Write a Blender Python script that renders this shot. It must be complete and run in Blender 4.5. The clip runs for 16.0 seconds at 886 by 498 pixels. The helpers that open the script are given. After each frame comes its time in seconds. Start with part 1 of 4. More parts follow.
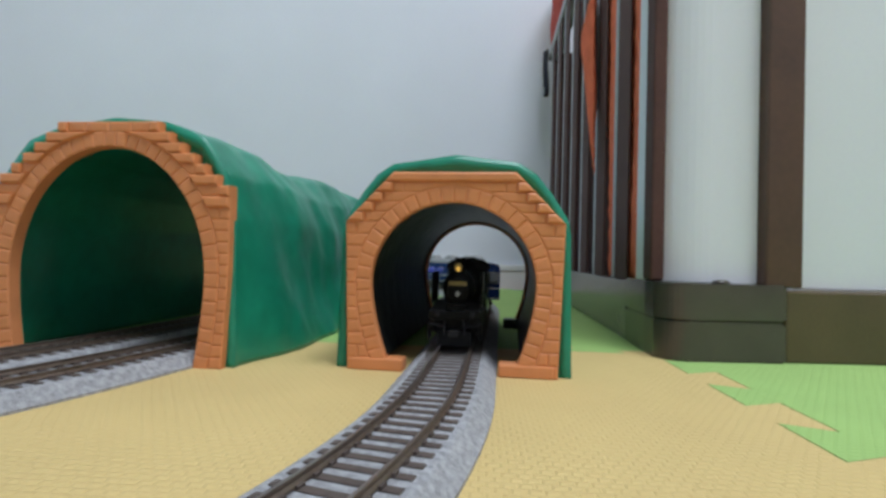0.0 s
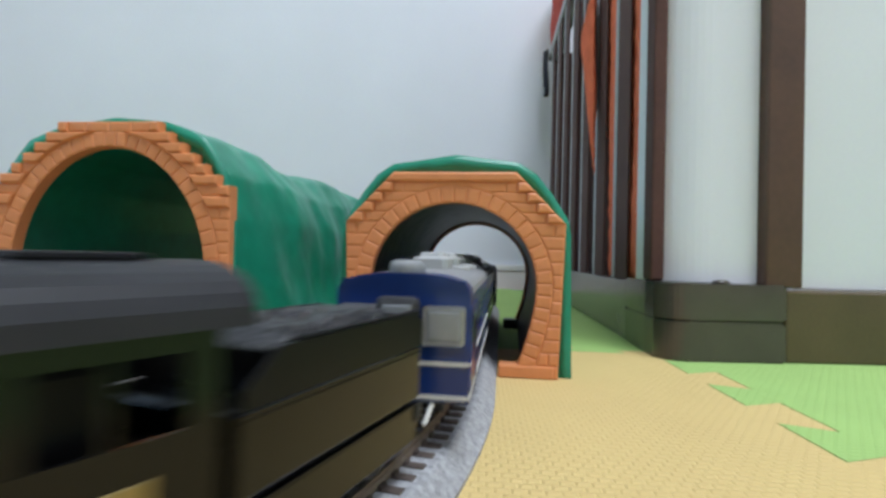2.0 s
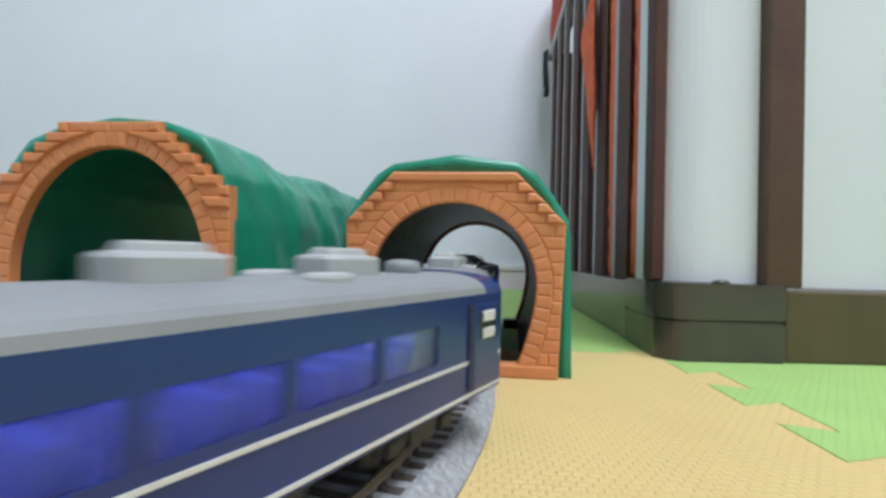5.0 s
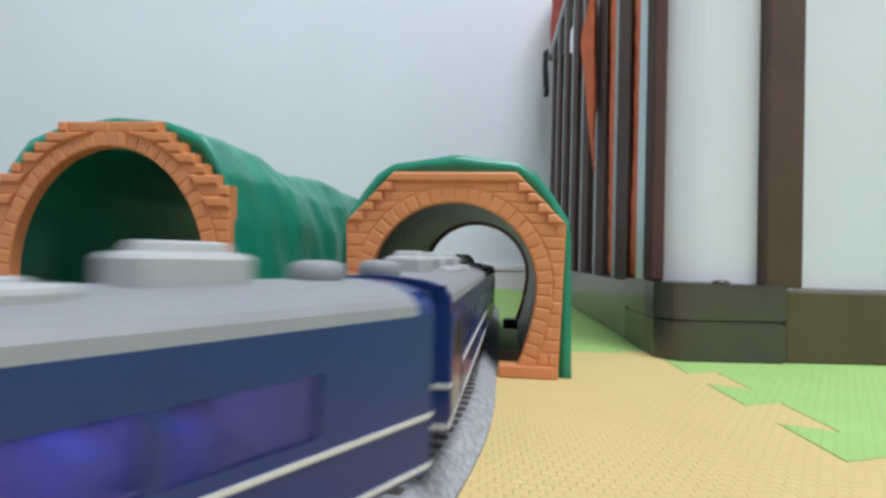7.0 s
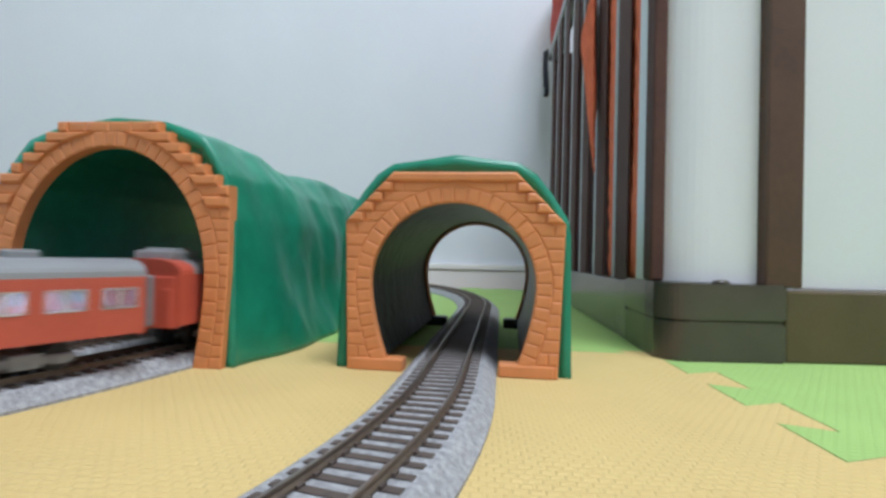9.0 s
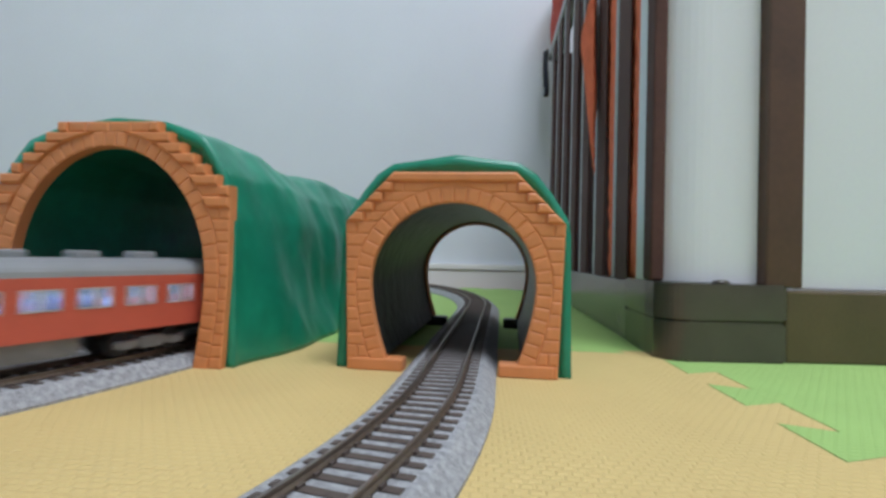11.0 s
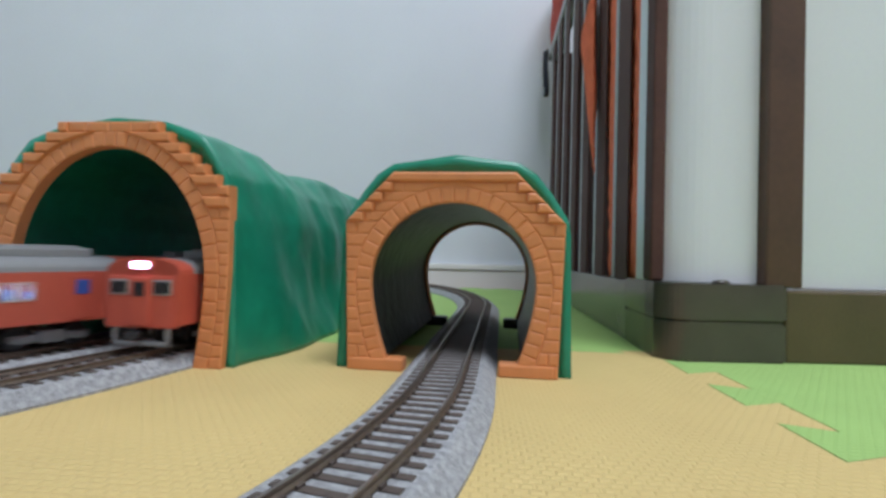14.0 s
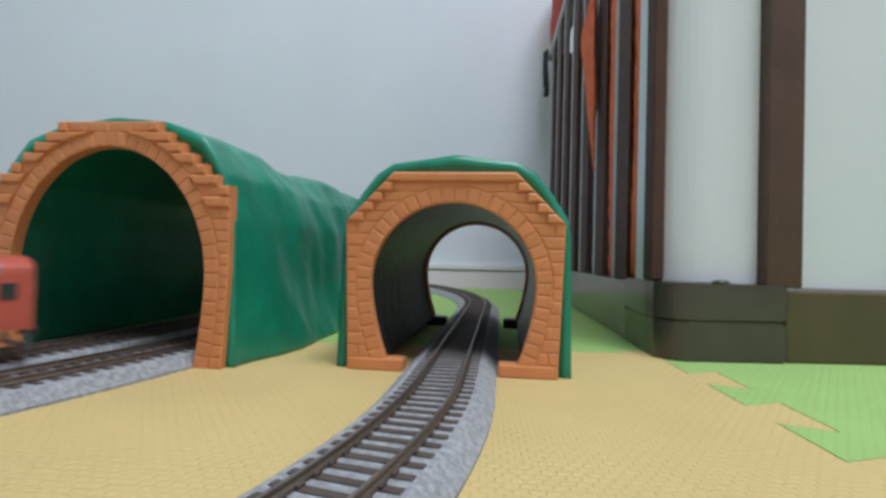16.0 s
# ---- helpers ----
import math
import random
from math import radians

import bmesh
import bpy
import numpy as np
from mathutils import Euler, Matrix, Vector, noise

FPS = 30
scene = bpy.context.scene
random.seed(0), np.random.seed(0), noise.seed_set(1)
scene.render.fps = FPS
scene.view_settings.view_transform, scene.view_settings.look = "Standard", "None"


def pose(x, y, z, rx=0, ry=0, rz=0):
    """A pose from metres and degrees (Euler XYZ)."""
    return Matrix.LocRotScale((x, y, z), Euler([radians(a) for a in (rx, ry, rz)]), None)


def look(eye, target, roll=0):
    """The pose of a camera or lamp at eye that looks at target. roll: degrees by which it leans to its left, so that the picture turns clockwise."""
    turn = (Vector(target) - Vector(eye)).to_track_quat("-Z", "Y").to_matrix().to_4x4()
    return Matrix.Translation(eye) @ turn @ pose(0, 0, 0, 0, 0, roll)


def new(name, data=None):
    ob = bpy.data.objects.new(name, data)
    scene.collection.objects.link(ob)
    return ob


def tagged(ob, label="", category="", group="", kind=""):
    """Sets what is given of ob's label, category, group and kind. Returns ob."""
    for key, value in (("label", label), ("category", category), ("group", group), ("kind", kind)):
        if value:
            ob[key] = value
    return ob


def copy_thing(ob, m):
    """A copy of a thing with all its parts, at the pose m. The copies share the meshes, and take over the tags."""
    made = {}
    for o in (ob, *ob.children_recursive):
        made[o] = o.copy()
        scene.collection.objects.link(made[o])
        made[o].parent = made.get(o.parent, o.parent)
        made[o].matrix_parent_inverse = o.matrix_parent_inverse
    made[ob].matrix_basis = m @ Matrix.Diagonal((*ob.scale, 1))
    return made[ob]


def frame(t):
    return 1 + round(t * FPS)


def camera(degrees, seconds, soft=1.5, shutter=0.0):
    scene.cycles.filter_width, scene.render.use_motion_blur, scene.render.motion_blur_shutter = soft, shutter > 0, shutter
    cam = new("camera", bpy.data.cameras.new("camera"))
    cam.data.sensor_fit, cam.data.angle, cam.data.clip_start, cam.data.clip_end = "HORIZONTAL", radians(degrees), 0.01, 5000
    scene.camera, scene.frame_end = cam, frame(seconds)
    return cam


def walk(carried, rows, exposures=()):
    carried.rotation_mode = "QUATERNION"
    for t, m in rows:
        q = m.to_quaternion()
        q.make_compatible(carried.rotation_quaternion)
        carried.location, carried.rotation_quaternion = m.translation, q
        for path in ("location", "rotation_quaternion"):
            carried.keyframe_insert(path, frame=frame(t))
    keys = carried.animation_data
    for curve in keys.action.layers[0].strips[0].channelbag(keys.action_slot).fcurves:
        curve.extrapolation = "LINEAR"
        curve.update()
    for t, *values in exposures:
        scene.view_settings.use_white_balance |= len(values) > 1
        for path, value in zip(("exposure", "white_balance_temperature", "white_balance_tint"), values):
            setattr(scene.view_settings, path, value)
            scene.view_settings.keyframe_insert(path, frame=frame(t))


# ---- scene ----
# The camera stands still on the play mat, its lens 58 mm above it.
EYE = (0.0, 0.0, 0.058)
AIM = (0.0, 1.0, 0.058 + 12 / 900)
cam = camera(82.1, 16.0, soft=3.1, shutter=0.7)
walk(cam, [(0.0, look(EYE, AIM, 1.4)), (16.0, look(EYE, AIM, 1.4))],
     exposures=[(0.0, 0.0), (1.2, 0.0), (1.7, 0.16), (2.2, 0.29), (3.0, 0.33), (8.2, 0.33), (8.7, 0.31), (9.2, 0.24), (10.0, 0.10), (11.3, 0.0), (16.0, 0.0)])

# ---- light: one ceiling lamp in a white room, plus an added bluish left fill ----
world = bpy.data.worlds.new("world")
scene.world = world
world.use_nodes = True
wn = world.node_tree
sky = wn.nodes.new("ShaderNodeTexSky")
sky.sky_type, sky.sun_disc = "NISHITA", False
sky.sun_elevation, sky.sun_rotation = radians(35), radians(100)
wn.links.new(sky.outputs[0], wn.nodes["Background"].inputs[0])
wn.nodes["Background"].inputs[1].default_value = 0.12


def area(name, m, w, h, watts, colour):
    d = bpy.data.lights.new(name, "AREA")
    d.shape, d.size, d.size_y, d.energy, d.color = "RECTANGLE", w, h, watts, colour
    ob = new(name, d)
    ob.matrix_world = m
    return ob


area("ceiling_light", pose(0.45, -0.35, 2.28), 0.9, 0.9, 53.5, (0.79, 0.87, 1.0))
# Unseen fill added to tint the left bluish; no window is known there.
area("window_light", look((-2.95, -0.4, 1.3), (0, 0.2, 0.4)), 1.5, 1.3, 10, (0.50, 0.74, 1.0))


# ---- materials ----
def material(name, base, rough=0.5, metal=0.0, vary=0.12, grain=60.0, bump=0.15, fine=600.0, spec=0.5, emit=None, power=0.0, depth=0.0006, per_object=0.0):
    """A surface whose colour varies at two scales, with a fine relief."""
    m = bpy.data.materials.new(name)
    m.use_nodes = True
    nt = m.node_tree
    b = nt.nodes["Principled BSDF"]
    b.inputs["Roughness"].default_value, b.inputs["Metallic"].default_value = rough, metal
    b.inputs["Specular IOR Level"].default_value = spec
    tc = nt.nodes.new("ShaderNodeTexCoord")
    n1, n2 = nt.nodes.new("ShaderNodeTexNoise"), nt.nodes.new("ShaderNodeTexNoise")
    for n, s in ((n1, grain), (n2, fine)):
        n.inputs["Scale"].default_value, n.inputs["Detail"].default_value = s, 4
        nt.links.new(tc.outputs["Object"], n.inputs["Vector"])
    mixn = nt.nodes.new("ShaderNodeMath")
    mixn.operation = "ADD"
    nt.links.new(n1.outputs[0], mixn.inputs[0])
    half = nt.nodes.new("ShaderNodeMath")
    half.operation, half.inputs[1].default_value = "MULTIPLY", 0.5
    nt.links.new(n2.outputs[0], half.inputs[0])
    nt.links.new(half.outputs[0], mixn.inputs[1])
    last = mixn
    if per_object:
        info = nt.nodes.new("ShaderNodeObjectInfo")
        mul = nt.nodes.new("ShaderNodeMath")
        mul.operation, mul.inputs[1].default_value = "MULTIPLY", per_object
        nt.links.new(info.outputs["Random"], mul.inputs[0])
        last = nt.nodes.new("ShaderNodeMath")
        nt.links.new(mixn.outputs[0], last.inputs[0])
        nt.links.new(mul.outputs[0], last.inputs[1])
    ramp = nt.nodes.new("ShaderNodeValToRGB")
    lo, hi = ramp.color_ramp.elements
    lo.position, hi.position = 0.4, 1.1 + per_object
    hi.position = min(hi.position, 1.0)
    lo.color = (*[c * (1 - vary) for c in base], 1)
    hi.color = (*[min(1, c * (1 + vary)) for c in base], 1)
    nt.links.new(last.outputs[0], ramp.inputs[0])
    nt.links.new(ramp.outputs[0], b.inputs["Base Color"])
    if bump:
        bp = nt.nodes.new("ShaderNodeBump")
        bp.inputs["Strength"].default_value, bp.inputs["Distance"].default_value = bump, depth
        nt.links.new(n2.outputs[0], bp.inputs["Height"])
        nt.links.new(bp.outputs[0], b.inputs["Normal"])
    if emit:
        b.inputs["Emission Color"].default_value = (*emit, 1)
        b.inputs["Emission Strength"].default_value = power
    return m


def pane_material(name, tint, milk=0.17):
    """Thin plastic glazing: seen through, a little milky, with gloss on top."""
    m = bpy.data.materials.new(name)
    m.use_nodes = True
    nt = m.node_tree
    nt.nodes.remove(nt.nodes["Principled BSDF"])
    tr, tl, gl, m1, m2, fr = (nt.nodes.new("ShaderNode" + k) for k in ("BsdfTransparent", "BsdfTranslucent", "BsdfGlossy", "MixShader", "MixShader", "Fresnel"))
    tr.inputs[0].default_value = (*tint, 1)
    tl.inputs[0].default_value = (0.85, 0.87, 0.92, 1)
    gl.inputs["Roughness"].default_value = 0.12
    fr.inputs[0].default_value = 1.17
    m1.inputs[0].default_value = milk
    nt.links.new(tr.outputs[0], m1.inputs[1])
    nt.links.new(tl.outputs[0], m1.inputs[2])
    nt.links.new(fr.outputs[0], m2.inputs[0])
    nt.links.new(m1.outputs[0], m2.inputs[1])
    nt.links.new(gl.outputs[0], m2.inputs[2])
    nt.links.new(m2.outputs[0], nt.nodes["Material Output"].inputs[0])
    return m


def mat_foam(name, base):
    """Play-mat foam, pressed with a fine weave of short ribs."""
    m = material(name, base, rough=0.75, vary=0.07, grain=14, bump=0.0, fine=900, spec=0.25)
    nt = m.node_tree
    tc = nt.nodes.new("ShaderNodeTexCoord")
    weave = nt.nodes.new("ShaderNodeTexBrick")
    weave.inputs["Scale"].default_value = 1.0
    for key, val in (("Brick Width", .0042), ("Row Height", .0031), ("Mortar Size", .0008), ("Mortar Smooth", 1.0)):
        weave.inputs[key].default_value = val
    nt.links.new(tc.outputs["Object"], weave.inputs["Vector"])
    mul = nt.nodes.new("ShaderNodeMath")
    mul.operation, mul.inputs[0].default_value = "SUBTRACT", 1.0
    nt.links.new(weave.outputs["Fac"], mul.inputs[1])
    bp = nt.nodes.new("ShaderNodeBump")
    bp.inputs["Strength"].default_value, bp.inputs["Distance"].default_value = 0.55, 0.0009
    nt.links.new(mul.outputs[0], bp.inputs["Height"])
    nt.links.new(bp.outputs[0], nt.nodes["Principled BSDF"].inputs["Normal"])
    return m


M_YELLOW = mat_foam("yellow_foam", (0.65, 0.48, 0.20))
M_GREENMAT = mat_foam("lime_foam", (0.35, 0.53, 0.165))
M_WALL = material("wallpaper", (0.74, 0.755, 0.80), 0.85, vary=0.04, grain=5, bump=0.5, fine=260, spec=0.2, depth=0.0012)
M_BASE = material("baseboard_white", (0.82, 0.80, 0.77), 0.4, vary=0.03, grain=8, bump=0.05)
M_WOOD = material("floorboards", (0.42, 0.27, 0.14), 0.45, vary=0.25, grain=9)
M_CEIL = material("ceiling_white", (0.82, 0.82, 0.80), 0.9, vary=0.03, grain=6)
M_BRICK = material("orange_plastic", (0.66, 0.245, 0.090), 0.48, vary=0.10, grain=70, bump=0.12, fine=900, per_object=0.15)
M_HILL = material("green_plastic", (0.010, 0.220, 0.132), 0.36, vary=0.30, grain=16, bump=0.12, fine=110, spec=0.5, depth=0.0015)
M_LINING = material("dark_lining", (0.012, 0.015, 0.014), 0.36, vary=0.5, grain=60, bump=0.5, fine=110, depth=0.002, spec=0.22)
M_BALLAST = material("grey_ballast", (0.32, 0.32, 0.325), 0.9, vary=0.45, grain=420, bump=0.9, fine=1500, spec=0.15, depth=0.0006)
M_TIE = material("brown_tie", (0.075, 0.055, 0.045), 0.7, vary=0.3, grain=200, bump=0.3, per_object=0.3)
M_RAIL = material("rail_side", (0.16, 0.12, 0.09), 0.4, 0.55, vary=0.2, grain=300)
M_RAILTOP = material("rail_head", (0.25, 0.215, 0.19), 0.40, 0.8, vary=0.1, grain=300)
M_BROWN = material("dark_brown_slat", (0.098, 0.048, 0.041), 0.62, vary=0.25, grain=25, bump=0.15, fine=300, spec=0.12)
M_GREYEDGE = material("grey_edge", (0.46, 0.45, 0.47), 0.6, vary=0.15, grain=60, spec=0.2)
M_PANEL = material("white_panel", (0.74, 0.73, 0.78), 0.35, vary=0.03, grain=7, bump=0.05)
M_BASEBROWN = material("brown_plastic", (0.075, 0.060, 0.052), 0.17, vary=0.12, grain=40, bump=0.06, fine=700, spec=0.55)
# Lighter copy of the brown plastic: the mat's reflection is put into the colour.
M_SIDEBASE = material("brown_plastic_with_reflection", (0.14, 0.13, 0.115), 0.2, vary=0.12, grain=40, bump=0.05, fine=700, spec=0.8)
M_FRONTBASE = material("brown_base_panel", (0.10, 0.068, 0.035), 0.30, vary=0.2, grain=30, bump=0.1, fine=500)
M_ORANGE = material("orange_knit", (0.95, 0.20, 0.105), 0.9, vary=0.2, grain=80, bump=0.5, fine=500, spec=0.1)
M_RED = material("red_cloth", (0.50, 0.10, 0.08), 0.9, vary=0.2, grain=60, bump=0.5, fine=500, spec=0.1)
M_DARKCLOTH = material("dark_cloth", (0.03, 0.03, 0.04), 0.9, vary=0.2, grain=60)
M_BLACK = material("black_enamel", (0.0045, 0.0045, 0.005), 0.38, vary=0.3, grain=90, bump=0.1, fine=500, spec=0.12)
M_GLOSS = material("glossy_black", (0.003, 0.003, 0.003), 0.14, vary=0.3, grain=90, bump=0.02, fine=500, spec=0.27)
M_BLACKGREY = material("weathered_black", (0.013, 0.013, 0.015), 0.5, vary=0.3, grain=90, spec=0.3)
M_COAL = material("coal", (0.02, 0.02, 0.022), 0.35, vary=0.5, grain=300, bump=0.9, fine=500, depth=0.002)
M_BRASS = material("brass", (0.26, 0.19, 0.075), 0.42, 0.7, vary=0.15, grain=200)
M_ROD = material("rod_steel", (0.21, 0.17, 0.11), 0.42, 0.8, vary=0.15, grain=200)
M_BLUE = material("coach_blue", (0.008, 0.029, 0.140), 0.22, vary=0.10, grain=40, bump=0.03, spec=0.5)
M_ROOF = material("roof_grey", (0.235, 0.24, 0.245), 0.55, vary=0.08, grain=50, bump=0.1)
M_AC = material("cooler_grey", (0.38, 0.38, 0.37), 0.5, vary=0.06, grain=60, bump=0.1)
M_CREAM = material("cream_line", (0.60, 0.59, 0.55), 0.5, vary=0.04)
M_UNDER = material("underframe", (0.025, 0.025, 0.027), 0.6, vary=0.3, grain=150)
M_GREYUNDER = material("grey_underframe", (0.20, 0.20, 0.21), 0.6, vary=0.2, grain=120)
M_VERMILION = material("vermilion", (0.50, 0.090, 0.055), 0.42, vary=0.10, grain=40, bump=0.06)
M_SILVER = material("window_frame_silver", (0.46, 0.46, 0.46), 0.35, 0.6, vary=0.06)
M_SEAT = material("blue_seat", (0.03, 0.08, 0.34), 0.7, vary=0.15, grain=100)
M_INNER = material("interior_cream", (0.55, 0.55, 0.60), 0.6, vary=0.08)
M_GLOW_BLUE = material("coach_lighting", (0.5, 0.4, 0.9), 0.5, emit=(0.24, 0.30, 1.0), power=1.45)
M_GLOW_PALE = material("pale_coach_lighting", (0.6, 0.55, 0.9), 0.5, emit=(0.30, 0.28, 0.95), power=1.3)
M_GLOW_WHITE = material("railcar_lighting", (0.8, 0.9, 1.0), 0.5, emit=(0.74, 0.88, 1.0), power=13.0)
M_HEADLIGHT = material("amber_headlight", (0.9, 0.6, 0.2), 0.3, emit=(1.0, 0.55, 0.08), power=0.55)
M_TAIL = material("headlight_glow", (0.9, 0.8, 1.0), 0.3, emit=(0.85, 0.62, 1.0), power=9.0)
M_PANE = pane_material("clear_pane", (0.82, 0.84, 0.92))
M_DARKGLASS = material("dark_glass", (0.02, 0.025, 0.03), 0.08, vary=0.1)
M_GAP = material("recess_shade_blue", (0.004, 0.010, 0.055), 0.5, vary=0.1)
# Opaque: the green mat showing through the pane is put into its colour.
M_DOORPANE = material("mat_green_door_window", (0.05, 0.07, 0.035), 0.12, vary=0.1)
M_MILK = material("milky_window", (0.24, 0.25, 0.26), 0.15, vary=0.08)


# ---- mesh helpers ----
def mesh_of(bm, name, mat, smooth=False):
    bmesh.ops.recalc_face_normals(bm, faces=bm.faces)
    me = bpy.data.meshes.new(name)
    bm.to_mesh(me)
    bm.free()
    for m in (mat if isinstance(mat, (list, tuple)) else [mat]):
        me.materials.append(m)
    if smooth:
        for p in me.polygons:
            p.use_smooth = True
    return me


def part(name, bm, mat, parent=None, label="", smooth=False, at=None):
    ob = new(name, mesh_of(bm, name, mat, smooth))
    if at is not None:
        ob.matrix_basis = at
    if parent is not None:
        ob.parent = parent
    if label:
        tagged(ob, label)
    return ob


def empty(name, label, category, group="", kind=""):
    return tagged(new(name), label, category, group, kind)


def box(bm, x0, x1, y0, y1, z0, z1, bevel=0.0):
    """A box, its edges rounded off by bevel."""
    r = bmesh.ops.create_cube(bm, size=1.0)
    vs = r["verts"]
    for v in vs:
        v.co = Vector(((x0 + x1) / 2 + v.co.x * (x1 - x0), (y0 + y1) / 2 + v.co.y * (y1 - y0), (z0 + z1) / 2 + v.co.z * (z1 - z0)))
    if bevel:
        es = list({e for v in vs for e in v.link_edges})
        bmesh.ops.bevel(bm, geom=es, offset=bevel, segments=2, affect="EDGES", profile=0.5)
    return bm


def boxes(*specs, bevel=0.0):
    bm = bmesh.new()
    for s in specs:
        box(bm, *s, bevel=bevel)
    return bm


def cyl(bm, p0, p1, r0, r1=None, n=20):
    """A capped cylinder or cone from p0 to p1."""
    r1 = r0 if r1 is None else r1
    p0, p1 = Vector(p0), Vector(p1)
    m = Matrix.Translation((p0 + p1) / 2) @ (p1 - p0).to_track_quat("Z", "Y").to_matrix().to_4x4()
    bmesh.ops.create_cone(bm, cap_ends=True, segments=n, radius1=r0, radius2=r1, depth=(p1 - p0).length, matrix=m)
    return bm


def turned(bm, rings, axis="z", at=(0, 0, 0), n=24):
    """A turned body: rings of (height, radius) about an axis through at."""
    loops = []
    for h, r in rings:
        loop = []
        for i in range(n):
            a = 2 * math.pi * i / n
            c, s = r * math.cos(a), r * math.sin(a)
            co = {"z": (c, s, h), "x": (h, c, s), "y": (c, h, s)}[axis]
            loop.append(bm.verts.new(Vector(co) + Vector(at)))
        loops.append(loop)
    for a, b in zip(loops, loops[1:]):
        for i in range(n):
            bm.faces.new((a[i], a[(i + 1) % n], b[(i + 1) % n], b[i]))
    bm.faces.new(loops[0])
    bm.faces.new(loops[-1])
    return bm


def prism(bm, outline, y0, y1):
    """An outline of (x, z) points drawn out from y0 to y1."""
    a = [bm.verts.new((x, y0, z)) for x, z in outline]
    b = [bm.verts.new((x, y1, z)) for x, z in outline]
    bm.faces.new(a)
    bm.faces.new(b[::-1])
    for i in range(len(a)):
        j = (i + 1) % len(a)
        bm.faces.new((a[i], a[j], b[j], b[i]))
    return bm


def prism_x(bm, outline, x0, x1):
    """An outline of (y, z) points drawn out from x0 to x1."""
    a = [bm.verts.new((x0, y, z)) for y, z in outline]
    b = [bm.verts.new((x1, y, z)) for y, z in outline]
    bm.faces.new(a)
    bm.faces.new(b[::-1])
    for i in range(len(a)):
        j = (i + 1) % len(a)
        bm.faces.new((a[i], a[j], b[j], b[i]))
    return bm


# ---- the room ----
WALL_Y = 1.02
X0, X1, Y0, TOP = -3.0, 1.7, -2.4, 2.4
FLOOR = -0.014


def structure(name, bm, mat, label, category):
    return tagged(part(name, bm, mat), label, category, kind="structure")


structure("floor", boxes((X0 - .1, X1 + .1, Y0 - .1, WALL_Y + .3, FLOOR - .1, FLOOR)), M_WOOD, "brown wooden floorboards under the play mat", "floor")
bm = boxes((X0 - .3, X1 + .3, 0, .1, FLOOR, TOP))
w = structure("wall_north", bm, M_WALL, "plain white textured wallpaper wall behind the tunnels", "wall")
w.matrix_basis = pose(0.0, WALL_Y, 0, 0, 0, 1.0)
bm = boxes((X0 - .3, X1 + .3, -.008, -.0005, FLOOR, .030), (X0 - .3, X1 + .3, -.011, -.0005, .0315, .0425), bevel=0.0012)
b = structure("baseboard", bm, M_BASE, "white moulded baseboard along the wall", "baseboard")
b.matrix_basis = w.matrix_basis.copy()
structure("wall_east", boxes((X1, X1 + .1, Y0, WALL_Y, FLOOR, TOP)), M_WALL, "plain white wallpaper wall", "wall")
structure("wall_south", boxes((X0, X1, Y0 - .1, Y0, FLOOR, TOP)), M_WALL, "plain white wallpaper wall", "wall")
# Out of view; the opening is added for the bluish fill.
bm = boxes((X0 - .1, X0, Y0, -1.25, FLOOR, TOP), (X0 - .1, X0, .45, WALL_Y, FLOOR, TOP), (X0 - .1, X0, -1.25, .45, FLOOR, .6), (X0 - .1, X0, -1.25, .45, 2.0, TOP))
structure("wall_west", bm, M_WALL, "white wallpaper wall with an added, unseen opening", "wall")
structure("ceiling", boxes((X0 - .1, X1 + .1, Y0 - .1, WALL_Y + .3, TOP, TOP + .1)), M_CEIL, "plain white ceiling", "ceiling")

# ---- play mat: foam tiles with interlocking teeth ----
TILE = 0.6
TX, TY, TURN = 0.1416, 0.3250, -4.0   # the far corner of the yellow tile


def toothed(a, b, flip, teeth=21, deep=0.0085):
    """Points from a to b with dovetail teeth to both sides."""
    a, b = Vector(a), Vector(b)
    d = (b - a) / teeth
    n = Vector((-d.y, d.x)).normalized() * deep * flip
    pts = [a]
    for k in range(teeth):
        s = -n if k % 2 else n
        if k in (0, teeth - 1):
            s = s * 0
        p, q = a + d * k, a + d * (k + 1)
        pts += [p - d * .12 + s, q + d * .12 + s] if s.length else [p, q]
    return pts


